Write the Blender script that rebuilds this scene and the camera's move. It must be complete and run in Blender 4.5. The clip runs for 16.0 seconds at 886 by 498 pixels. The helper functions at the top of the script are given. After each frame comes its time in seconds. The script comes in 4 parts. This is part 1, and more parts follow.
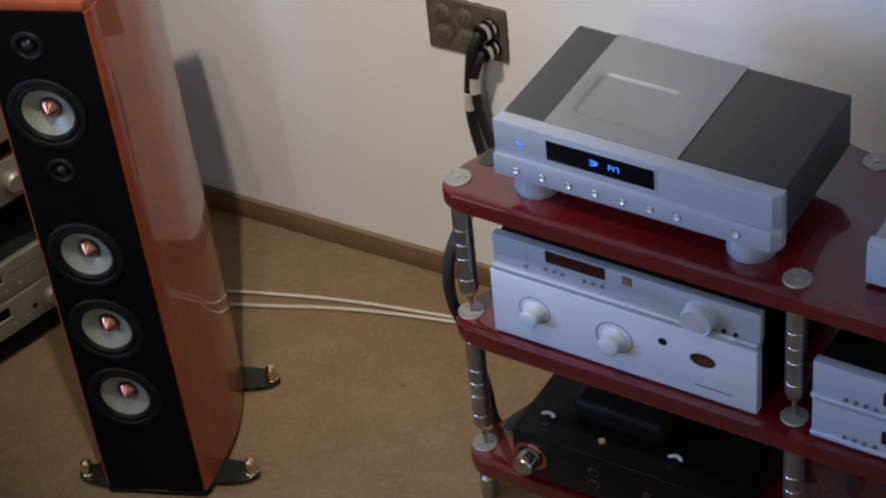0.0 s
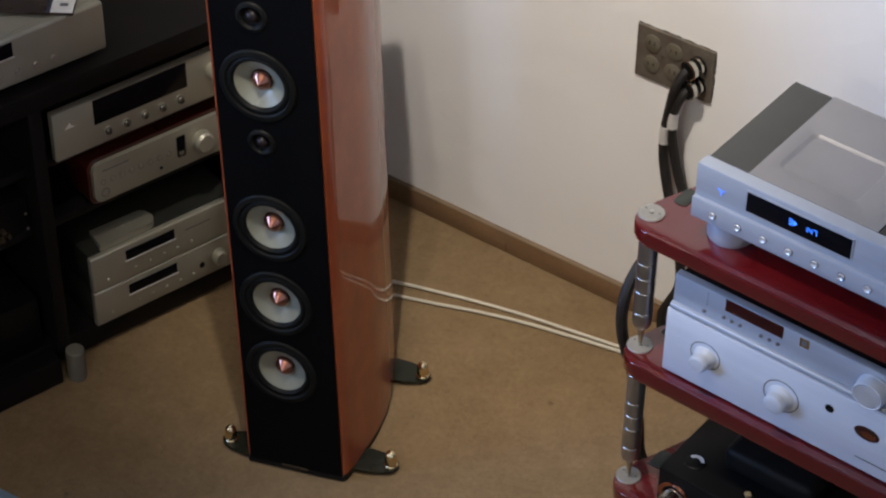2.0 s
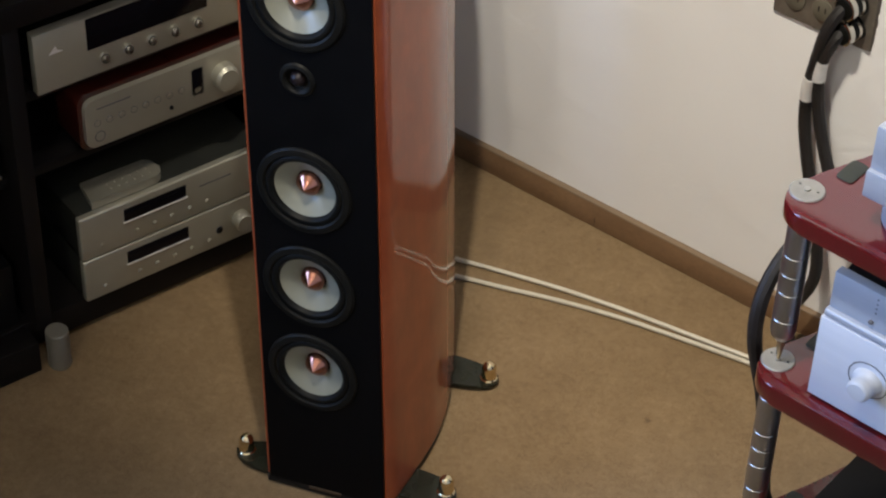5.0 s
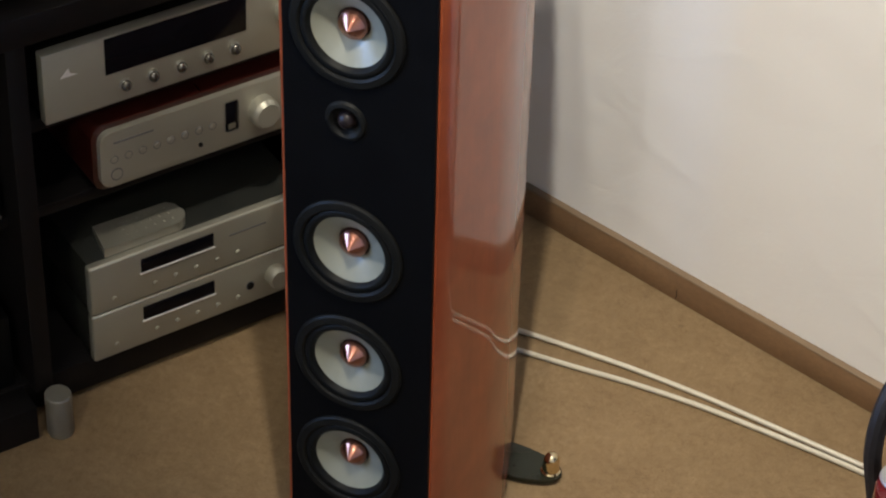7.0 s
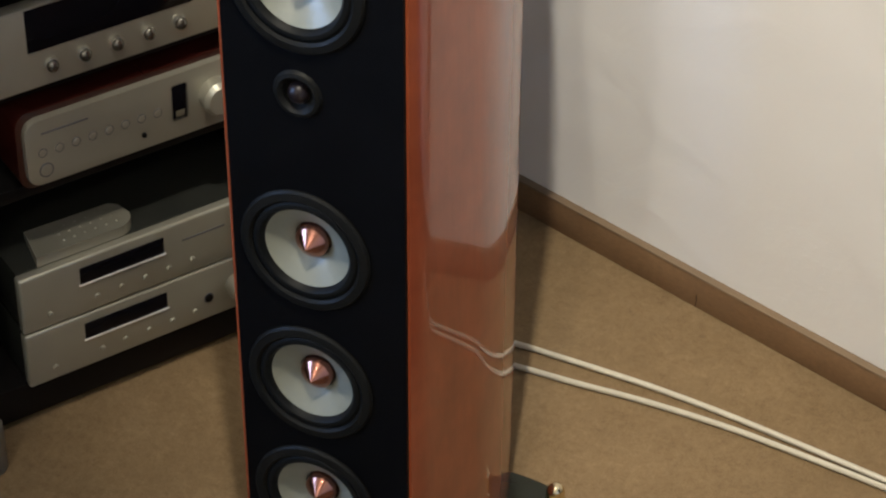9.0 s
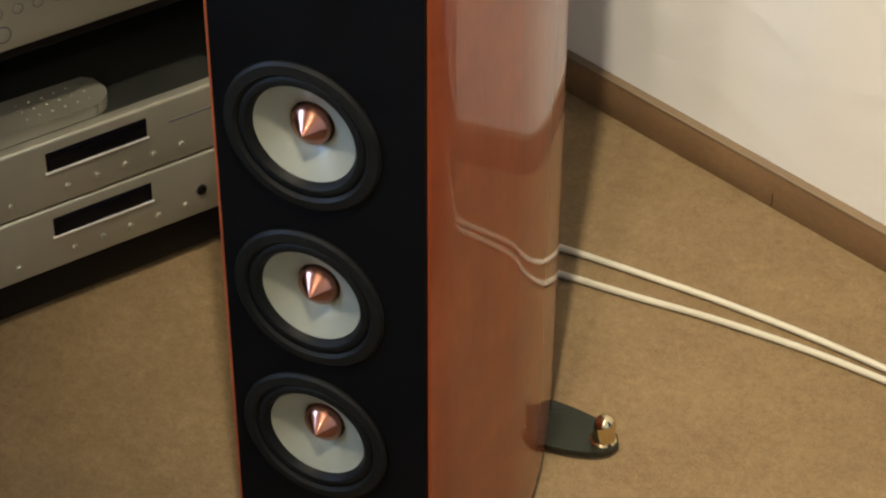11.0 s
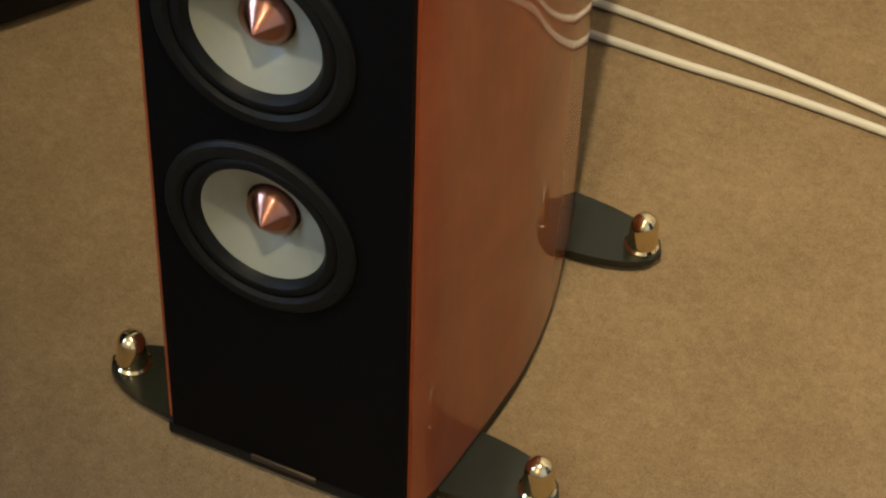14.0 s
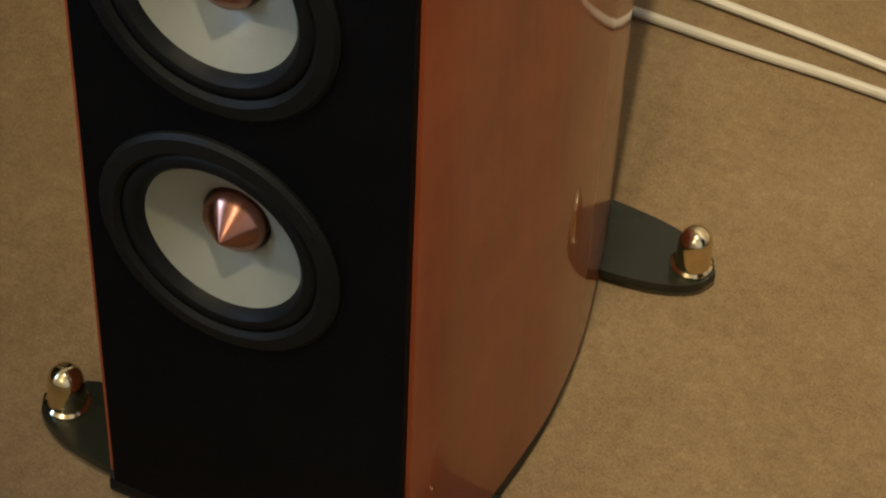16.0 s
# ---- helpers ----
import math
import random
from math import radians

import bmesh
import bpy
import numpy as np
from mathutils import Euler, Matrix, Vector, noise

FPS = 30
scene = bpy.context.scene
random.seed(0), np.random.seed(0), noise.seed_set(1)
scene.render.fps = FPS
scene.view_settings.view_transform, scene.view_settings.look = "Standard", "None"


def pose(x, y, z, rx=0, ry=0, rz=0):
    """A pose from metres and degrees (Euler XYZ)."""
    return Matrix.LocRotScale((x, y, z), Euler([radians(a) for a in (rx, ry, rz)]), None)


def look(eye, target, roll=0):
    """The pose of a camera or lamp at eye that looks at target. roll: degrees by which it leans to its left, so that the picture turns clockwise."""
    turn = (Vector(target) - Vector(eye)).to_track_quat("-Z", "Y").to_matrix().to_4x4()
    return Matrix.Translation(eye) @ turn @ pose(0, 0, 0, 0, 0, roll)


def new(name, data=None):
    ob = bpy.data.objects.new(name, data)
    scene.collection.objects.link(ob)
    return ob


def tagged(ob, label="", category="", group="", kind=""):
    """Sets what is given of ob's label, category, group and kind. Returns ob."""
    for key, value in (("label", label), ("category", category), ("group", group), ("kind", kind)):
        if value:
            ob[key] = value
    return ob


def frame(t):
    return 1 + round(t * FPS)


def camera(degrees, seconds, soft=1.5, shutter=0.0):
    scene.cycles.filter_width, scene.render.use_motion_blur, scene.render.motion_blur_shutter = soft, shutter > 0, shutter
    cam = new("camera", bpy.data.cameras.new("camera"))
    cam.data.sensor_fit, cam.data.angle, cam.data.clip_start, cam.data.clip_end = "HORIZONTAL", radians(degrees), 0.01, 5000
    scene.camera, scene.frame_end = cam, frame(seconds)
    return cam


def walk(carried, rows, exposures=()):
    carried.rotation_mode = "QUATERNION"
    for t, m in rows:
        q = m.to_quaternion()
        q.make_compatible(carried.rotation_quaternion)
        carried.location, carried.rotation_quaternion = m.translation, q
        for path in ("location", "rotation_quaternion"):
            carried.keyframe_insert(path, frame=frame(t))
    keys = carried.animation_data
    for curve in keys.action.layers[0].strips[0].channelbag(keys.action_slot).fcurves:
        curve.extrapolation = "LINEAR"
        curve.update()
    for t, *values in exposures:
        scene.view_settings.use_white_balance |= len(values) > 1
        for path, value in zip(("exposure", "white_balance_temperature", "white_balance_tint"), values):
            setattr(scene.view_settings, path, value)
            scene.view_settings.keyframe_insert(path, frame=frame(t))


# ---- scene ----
cam = camera(22.0, 16.0, soft=2.2)
PATH = [
    (0, look((1.326, -3.001, 3.263), (1.068, -1.880, 2.301), -6.38)),
    (0.5, look((1.280, -2.988, 3.283), (1.004, -1.870, 2.321), -3.96)),
    (1, look((1.236, -2.998, 3.304), (0.945, -1.888, 2.339), -2.19)),
    (1.5, look((1.212, -3.003, 3.302), (0.907, -1.898, 2.335), -0.90)),
    (2, look((1.181, -3.015, 3.317), (0.859, -1.913, 2.352), 0.70)),
    (2.5, look((1.149, -3.019, 3.313), (0.816, -1.926, 2.341), 1.57)),
    (3, look((1.052, -2.739, 3.074), (0.720, -1.657, 2.090), 1.90)),
    (5.5, look((0.893, -2.252, 2.680), (0.554, -1.178, 1.690), 2.06)),
    (6, look((0.855, -2.148, 2.592), (0.513, -1.068, 1.608), 2.32)),
    (6.5, look((0.772, -2.036, 2.497), (0.410, -0.972, 1.503), 4.65)),
    (7, look((0.754, -1.929, 2.435), (0.382, -0.851, 1.461), 3.65)),
    (7.5, look((0.728, -1.831, 2.336), (0.363, -0.725, 1.391), 3.11)),
    (8, look((0.712, -1.765, 2.288), (0.328, -0.659, 1.350), 2.94)),
    (8.5, look((0.718, -1.706, 2.234), (0.314, -0.605, 1.300), 1.94)),
    (9, look((0.698, -1.618, 2.131), (0.309, -0.534, 1.169), 2.19)),
    (9.5, look((0.668, -1.517, 2.038), (0.274, -0.458, 1.051), 1.88)),
    (12, look((0.552, -1.152, 1.724), (0.155, -0.150, 0.681), 2.59)),
    (12.5, look((0.531, -1.083, 1.653), (0.141, -0.101, 0.588), 3.12)),
    (13, look((0.503, -1.014, 1.572), (0.118, -0.055, 0.484), 2.73)),
    (13.5, look((0.489, -0.977, 1.494), (0.124, -0.021, 0.396), 3.53)),
    (14, look((0.458, -0.922, 1.417), (0.103, 0.022, 0.307), 4.16)),
    (14.5, look((0.434, -0.867, 1.347), (0.090, 0.058, 0.218), 4.98)),
    (15, look((0.407, -0.808, 1.282), (0.072, 0.118, 0.151), 5.34)),
    (15.5, look((0.397, -0.748, 1.242), (0.048, 0.174, 0.112), 4.80)),
    (16, look((0.371, -0.700, 1.181), (0.015, 0.239, 0.067), 4.81)),
]
walk(cam, PATH, exposures=[(0, -0.80, 5900, 15), (1.5, -0.67, 5900, 15), (2.5, -0.50, 5950, 14), (3.5, -0.25, 5900, 12),
                           (5.5, -0.28, 5950, 12), (7, -0.07, 5900, 11), (7.5, -0.19, 5900, 11), (8.5, -0.16, 5950, 10), (9.5, -0.02, 6100, 10),
                           (12, 0.3, 6900, 6), (13, 0.22, 7000, 7), (14, 0.06, 7100, 7), (15, -0.03, 7200, 7), (16, -0.16, 7200, 8)])

# ---- world and light ----
world = bpy.data.worlds.new("sky")
scene.world = world
world.use_nodes = True
sky = world.node_tree.nodes.new("ShaderNodeTexSky")
sky.sky_type = "NISHITA"
sky.sun_disc = False
sky.sun_elevation, sky.sun_rotation = radians(35), radians(120)
world.node_tree.links.new(sky.outputs["Color"], world.node_tree.nodes["Background"].inputs["Color"])
world.node_tree.nodes["Background"].inputs["Strength"].default_value = 0.08

TURN = -19.44                                 # the room's walls against the speaker's front
ROOM = pose(0, 0, 0, 0, 0, TURN)
WALL_N, WALL_W, WALL_S, WALL_E, CEIL = 0.842, -1.32, -3.3, 2.9, 3.75
RACK = pose(0, 0, 0, 0, 0, -21.6) @ Matrix.Translation((-0.036, 0.005, 0)) @ Matrix.Diagonal((1.083, 1.09, 1.012, 1))


def lamp(name, kind, m, power, colour, **more):
    data = bpy.data.lights.new(name, kind)
    data.energy, data.color = power, colour
    if kind == "AREA":
        data.shape, data.size, data.size_y = "RECTANGLE", more["size"][0], more["size"][1]
    else:
        data.shadow_soft_size = more["radius"]
    ob = new(name, data)
    ob.matrix_world = m
    return ob


# two small ceiling lamps above and before the speaker
for m, power, radius in ((look((0.19, -0.55, 3.10), (0.45, 0.82, 0.42)), 345, 0.022), (look((0.06, -0.52, 3.10), (0.45, 0.82, 0.42)), 105, 0.03)):
    spot = lamp("ceiling_spot", "SPOT", m, power, (1.0, 0.88, 0.68), radius=radius)
    spot.data.spot_size, spot.data.spot_blend = radians(51), 1.0
# unseen fill light, added to brighten the left floor, cabinet and speaker front
lamp("far_fill_light", "POINT", pose(-0.05, -2.85, 2.72), 66, (1.0, 0.90, 0.72), radius=0.05)
# daylight that enters by the west window
daylight = lamp("window_daylight", "AREA", ROOM @ look((WALL_W + 0.06, -1.75, 1.62), (WALL_W + 1.06, -1.30, 1.47)), 38, (0.34, 0.56, 1.0), size=(0.95, 1.05))
daylight.data.spread = radians(95)


# ---- materials ----
def material(name, colour, second=None, scale=6.0, rough=0.5, metal=0.0, bump=0.0, bump_scale=60.0, coat=0.0,
             stretch=(1, 1, 1), fine=0.0, rough_var=0.06, detail=4.0, emit=None, spec=0.5):
    """A surface with colour variation at two scales, uneven gloss and fine relief."""
    m = bpy.data.materials.new(name)
    m.use_nodes = True
    n, l = m.node_tree.nodes, m.node_tree.links
    p = n["Principled BSDF"]
    co = n.new("ShaderNodeTexCoord")
    mp = n.new("ShaderNodeMapping")
    mp.inputs["Scale"].default_value = stretch
    l.new(co.outputs["Object"], mp.inputs["Vector"])
    big = n.new("ShaderNodeTexNoise")
    big.inputs["Scale"].default_value, big.inputs["Detail"].default_value = scale, detail
    l.new(mp.outputs["Vector"], big.inputs["Vector"])
    ramp = n.new("ShaderNodeValToRGB")
    second = second or tuple(c * 0.82 for c in colour)
    ramp.color_ramp.elements[0].position, ramp.color_ramp.elements[1].position = 0.32, 0.68
    ramp.color_ramp.elements[0].color, ramp.color_ramp.elements[1].color = (*second, 1), (*colour, 1)
    l.new(big.outputs["Fac"], ramp.inputs["Fac"])
    last = ramp.outputs["Color"]
    small = n.new("ShaderNodeTexNoise")
    small.inputs["Scale"].default_value, small.inputs["Detail"].default_value = bump_scale, 3.0
    l.new(mp.outputs["Vector"], small.inputs["Vector"])
    if fine:
        mix = n.new("ShaderNodeMix")
        mix.data_type, mix.blend_type = "RGBA", "OVERLAY"
        mix.inputs["Factor"].default_value = fine
        l.new(last, mix.inputs[6])
        l.new(small.outputs["Fac"], mix.inputs[7])
        last = mix.outputs[2]
    l.new(last, p.inputs["Base Color"])
    rr = n.new("ShaderNodeMapRange")
    rr.inputs["To Min"].default_value, rr.inputs["To Max"].default_value = max(rough - rough_var, 0.01), rough + rough_var
    l.new(big.outputs["Fac"], rr.inputs["Value"])
    l.new(rr.outputs["Result"], p.inputs["Roughness"])
    p.inputs["Metallic"].default_value = metal
    p.inputs["Coat Weight"].default_value, p.inputs["Coat Roughness"].default_value = coat, 0.03
    p.inputs["Specular IOR Level"].default_value = spec
    if bump:
        b = n.new("ShaderNodeBump")
        b.inputs["Strength"].default_value, b.inputs["Distance"].default_value = min(bump, 1.0), 0.002
        l.new(small.outputs["Fac"], b.inputs["Height"])
        l.new(b.outputs["Normal"], p.inputs["Normal"])
    if emit:
        p.inputs["Emission Color"].default_value, p.inputs["Emission Strength"].default_value = (*emit[0], 1), emit[1]
    return m


def carpet_material():
    m = material("carpet", (0.217, 0.150, 0.081), (0.191, 0.131, 0.069), 2.6, 0.95, bump=0.35, bump_scale=1400, fine=0.5, spec=0.08)
    n, l = m.node_tree.nodes, m.node_tree.links
    p = n["Principled BSDF"]
    base = p.inputs["Base Color"].links[0].from_socket
    co = n["Texture Coordinate"]
    # tufts laid in patches
    for scale, rough, amount in ((4.5, 0.5, 0.10), (16, 0.6, 0.14), (75, 0.65, 0.17), (190, 0.75, 0.24), (600, 0.6, 0.36)):
        patch = n.new("ShaderNodeTexNoise")
        patch.inputs["Scale"].default_value, patch.inputs["Detail"].default_value, patch.inputs["Roughness"].default_value = scale, 8, rough
        l.new(co.outputs["Object"], patch.inputs["Vector"])
        level = n.new("ShaderNodeMapRange")
        level.inputs["From Min"].default_value, level.inputs["From Max"].default_value = 0.25, 0.75
        l.new(patch.outputs["Fac"], level.inputs["Value"])
        mix = n.new("ShaderNodeMix")
        mix.data_type, mix.blend_type = "RGBA", "SOFT_LIGHT"
        mix.inputs["Factor"].default_value = amount
        l.new(base, mix.inputs[6])
        l.new(level.outputs["Result"], mix.inputs[7])
        base = mix.outputs[2]
    # a few small dark specks
    warp = n.new("ShaderNodeTexNoise")
    warp.inputs["Scale"].default_value = 60
    l.new(co.outputs["Object"], warp.inputs["Vector"])
    add = n.new("ShaderNodeMix")
    add.data_type = "VECTOR"
    add.inputs["Factor"].default_value = 0.02
    l.new(co.outputs["Object"], add.inputs[4])
    l.new(warp.outputs["Color"], add.inputs[5])
    spots = n.new("ShaderNodeTexVoronoi")
    spots.inputs["Scale"].default_value = 11.0
    l.new(add.outputs[1], spots.inputs["Vector"])
    edge = n.new("ShaderNodeMapRange")
    edge.inputs["From Min"].default_value, edge.inputs["From Max"].default_value = 0.02, 0.09
    edge.inputs["To Min"].default_value, edge.inputs["To Max"].default_value = 0.7, 0.0
    l.new(spots.outputs["Distance"], edge.inputs["Value"])
    sep = n.new("ShaderNodeSeparateColor")
    l.new(spots.outputs["Color"], sep.inputs["Color"])
    pick = n.new("ShaderNodeMath")
    pick.operation = "GREATER_THAN"
    pick.inputs[1].default_value = 0.5
    l.new(sep.outputs["Red"], pick.inputs[0])
    amount = n.new("ShaderNodeMath")
    amount.operation = "MULTIPLY"
    l.new(edge.outputs["Result"], amount.inputs[0])
    l.new(pick.outputs["Value"], amount.inputs[1])
    stain = n.new("ShaderNodeMix")
    stain.data_type = "RGBA"
    stain.inputs[7].default_value = (0.10, 0.07, 0.04, 1)
    l.new(amount.outputs["Value"], stain.inputs["Factor"])
    l.new(base, stain.inputs[6])
    l.new(stain.outputs[2], p.inputs["Base Color"])
    return m


def plaster_material():
    m = material("plaster_paint", (0.77, 0.76, 0.74), (0.73, 0.715, 0.695), 2.2, 0.75, bump=0.13, bump_scale=70, spec=0.3)
    n, l = m.node_tree.nodes, m.node_tree.links
    b = n["Bump"]
    b.inputs["Distance"].default_value = 0.003
    # broad trowel marks under the fine grain, and a few scratches
    co = n["Texture Coordinate"]
    trowel = n.new("ShaderNodeTexNoise")
    trowel.inputs["Scale"].default_value, trowel.inputs["Detail"].default_value, trowel.inputs["Distortion"].default_value = 9.0, 5.0, 1.2
    l.new(co.outputs["Object"], trowel.inputs["Vector"])
    broad = n.new("ShaderNodeBump")
    broad.inputs["Strength"].default_value, broad.inputs["Distance"].default_value = 0.55, 0.005
    l.new(trowel.outputs["Fac"], broad.inputs["Height"])
    # patches of coarse plaster with raised flecks
    fleck = n.new("ShaderNodeTexNoise")
    fleck.inputs["Scale"].default_value, fleck.inputs["Detail"].default_value, fleck.inputs["Distortion"].default_value = 78.0, 5.0, 0.3
    area = n.new("ShaderNodeTexNoise")
    area.inputs["Scale"].default_value, area.inputs["Detail"].default_value = 3.1, 3.0
    raised, where, both = n.new("ShaderNodeMapRange"), n.new("ShaderNodeMapRange"), n.new("ShaderNodeMath")
    raised.inputs["From Min"].default_value, raised.inputs["From Max"].default_value = 0.50, 0.74
    where.inputs["From Min"].default_value, where.inputs["From Max"].default_value = 0.40, 0.70
    both.operation = "MULTIPLY"
    for noise_node, span, slot in ((fleck, raised, 0), (area, where, 1)):
        l.new(co.outputs["Object"], noise_node.inputs["Vector"])
        l.new(noise_node.outputs["Fac"], span.inputs["Value"])
        l.new(span.outputs["Result"], both.inputs[slot])
    coarse = n.new("ShaderNodeBump")
    coarse.inputs["Strength"].default_value, coarse.inputs["Distance"].default_value = 0.22, 0.002
    l.new(both.outputs["Value"], coarse.inputs["Height"])
    l.new(broad.outputs["Normal"], coarse.inputs["Normal"])
    l.new(coarse.outputs["Normal"], b.inputs["Normal"])
    return m


def wood_material():
    m = material("cherry_veneer", (0.265, 0.061, 0.0205), (0.212, 0.045, 0.0150), 3.4, 0.5, coat=0.8, stretch=(6, 6, 0.4), fine=0.10,
                 bump_scale=26, detail=6, spec=0.15)
    p = m.node_tree.nodes["Principled BSDF"]
    p.inputs["Coat Roughness"].default_value, p.inputs["Coat IOR"].default_value = 0.015, 1.52
    # cloudy figure across the straight grain
    n, l = m.node_tree.nodes, m.node_tree.links
    base = p.inputs["Base Color"].links[0].from_socket
    for scale, warp, amount in ((5, 1.5, 0.16), (22, 0.8, 0.08)):
        figure = n.new("ShaderNodeTexNoise")
        figure.inputs["Scale"].default_value, figure.inputs["Detail"].default_value, figure.inputs["Distortion"].default_value = scale, 5, warp
        l.new(n["Texture Coordinate"].outputs["Object"], figure.inputs["Vector"])
        level = n.new("ShaderNodeMapRange")
        level.inputs["From Min"].default_value, level.inputs["From Max"].default_value = 0.3, 0.7
        l.new(figure.outputs["Fac"], level.inputs["Value"])
        mix = n.new("ShaderNodeMix")
        mix.data_type, mix.blend_type = "RGBA", "SOFT_LIGHT"
        mix.inputs["Factor"].default_value = amount
        l.new(base, mix.inputs[6])
        l.new(level.outputs["Result"], mix.inputs[7])
        base = mix.outputs[2]
    l.new(base, p.inputs["Base Color"])
    return m


CARPET, PLASTER, WOOD = carpet_material(), plaster_material(), wood_material()
SKIRT = material("skirting_wood", (0.198, 0.115, 0.055), (0.158, 0.090, 0.043), 5, 0.6, bump=0.3, bump_scale=90, stretch=(0.6, 4, 4), fine=0.3)
SKIRT_TOP = material("skirting_top_edge", (0.20, 0.138, 0.083), None, 9, 0.6, bump=0.3)
CEILING = material("ceiling_paint", (0.78, 0.76, 0.72), None, 2, 0.8, bump=0.3, bump_scale=90)
BLACK = material("black_baffle_satin", (0.0020, 0.0020, 0.0022), (0.0014, 0.0014, 0.0016), 20, 0.55, bump=0.25, bump_scale=700, spec=0.08)
RUBBER = material("black_rubber", (0.0046, 0.0047, 0.0040), None, 30, 0.52, bump=0.1, bump_scale=200, spec=0.14)
DARKMETAL = material("dark_driver_basket", (0.0062, 0.0060, 0.0048), None, 30, 0.5, bump=0.15, bump_scale=300, spec=0.13)
CONE = material("white_cone", (0.205, 0.206, 0.158), (0.190, 0.191, 0.146), 30, 0.36, bump=0.12, bump_scale=260, spec=0.5)
COPPER = material("copper", (0.52, 0.235, 0.165), (0.47, 0.21, 0.145), 40, 0.18, metal=1.0, bump=0.04, bump_scale=300)


def turned_copper():
    """Copper with the fine rings of the lathe, which draw its highlights out into lines towards the tip."""
    m = material("turned_copper_plug", (0.50, 0.225, 0.160), (0.45, 0.20, 0.140), 40, 0.24, metal=1.0)
    n, l = m.node_tree.nodes, m.node_tree.links
    ring = n.new("ShaderNodeTangent")
    ring.direction_type, ring.axis = "RADIAL", "Y"
    p = n["Principled BSDF"]
    l.new(ring.outputs["Tangent"], p.inputs["Tangent"])
    p.inputs["Anisotropic"].default_value, p.inputs["Anisotropic Rotation"].default_value = 0.8, 0.25
    return m


TURNED = turned_copper()
DOME = material("dark_dome", (0.010, 0.006, 0.006), None, 30, 0.36, bump=0.03, spec=0.25)
GOLD = material("gold_plate", (0.81, 0.68, 0.43), (0.75, 0.62, 0.38), 30, 0.12, metal=1.0)
PLINTH = material("black_plinth", (0.006, 0.006, 0.006), None, 25, 0.5, bump=0.2, bump_scale=300, spec=0.2)
OUTRIGGER = material("satin_black_glass", (0.015, 0.0165, 0.0105), None, 20, 0.2, bump=0.02, spec=0.36)
RED = material("red_lacquer", (0.092, 0.0040, 0.0055), (0.076, 0.0032, 0.0045), 6, 0.24, coat=0.8, bump=0.05, bump_scale=60, fine=0.1)
STEEL = material("brushed_steel", (0.50, 0.49, 0.46), (0.45, 0.44, 0.41), 30, 0.36, metal=1.0, bump=0.05, bump_scale=300)
DISC = material("satin_disc", (0.33, 0.32, 0.29), None, 40, 0.45, metal=0.45, bump=0.05)
SILVER = material("silver_anodised", (0.375, 0.41, 0.48), (0.35, 0.385, 0.45), 12, 0.42, metal=0.25, bump=0.06, bump_scale=700, stretch=(0.3, 1, 6))
# lighter copy of SILVER, with the daylight on the front put into its colour
DAYLIT_SILVER = material("daylit_silver_front", (0.56, 0.60, 0.68), (0.52, 0.56, 0.64), 12, 0.45, metal=0.15, bump=0.05, bump_scale=700, stretch=(0.3, 1, 6))
SILVER_TOP = material("grey_anodised_lid", (0.30, 0.295, 0.30), (0.28, 0.275, 0.28), 14, 0.45, metal=0.6, bump=0.05, bump_scale=600)
CHARCOAL = material("charcoal_lid", (0.047, 0.0475, 0.042), (0.040, 0.041, 0.036), 20, 0.55, bump=0.12, bump_scale=500)
CHROME = material("bright_satin_metal", (0.72, 0.74, 0.78), None, 30, 0.3, metal=0.55, bump=0.02)
POLISHED = material("polished_nickel", (0.62, 0.60, 0.55), None, 30, 0.14, metal=1.0, bump=0.02)
SMOKED = material("smoked_metal", (0.15, 0.14, 0.12), None, 30, 0.22, metal=0.8, bump=0.02)
GLASSY = material("display_window", (0.004, 0.004, 0.006), None, 10, 0.16, spec=0.12)
REDGLASS = material("dark_red_window", (0.035, 0.004, 0.005), None, 10, 0.12)
BLUE_LED = material("blue_display_digits", (0.02, 0.05, 0.3), None, emit=((0.05, 0.22, 1.0), 3.0))
BLACKBOX = material("black_enamel", (0.005, 0.005, 0.005), None, 16, 0.35, bump=0.05, spec=0.16)
MATTBLACK = material("black_cabinet_laminate", (0.0065, 0.0055, 0.0053), (0.005, 0.0044, 0.0042), 14, 0.5, bump=0.1, spec=0.15)
AGED = material("champagne_aluminium", (0.37, 0.36, 0.295), (0.34, 0.33, 0.27), 12, 0.38, metal=0.55, bump=0.05, bump_scale=600)
CASE_RED = material("red_wood_case", (0.032, 0.0055, 0.0035), (0.024, 0.004, 0.0025), 5, 0.3, coat=0.4, stretch=(1, 5, 5))
GREYLEG = material("grey_leg", (0.20, 0.19, 0.16), None, 16, 0.4, metal=0.3, bump=0.05)
PLATE = material("tarnished_steel_plate", (0.19, 0.165, 0.13), (0.13, 0.11, 0.09), 40, 0.42, metal=0.5, bump=0.25, bump_scale=120)
IVORY = material("ivory_socket", (0.115, 0.102, 0.074), None, 30, 0.45)
CABLE = material("dark_braided_sleeve", (0.009, 0.007, 0.006), None, 90, 0.55, bump=0.6, bump_scale=700)
WHITE_CABLE = material("cream_cable_jacket", (0.52, 0.48, 0.38), (0.46, 0.42, 0.33), 20, 0.45, bump=0.1)
HEAT = material("silver_sleeve", (0.80, 0.79, 0.77), None, 40, 0.3, metal=0.3)
ENGRAVE = material("engraving_grey", (0.12, 0.12, 0.13), None, 40, 0.5)
LEAF = material("blue_leaflet_paper", (0.34, 0.49, 0.76), (0.28, 0.42, 0.70), 12, 0.35)
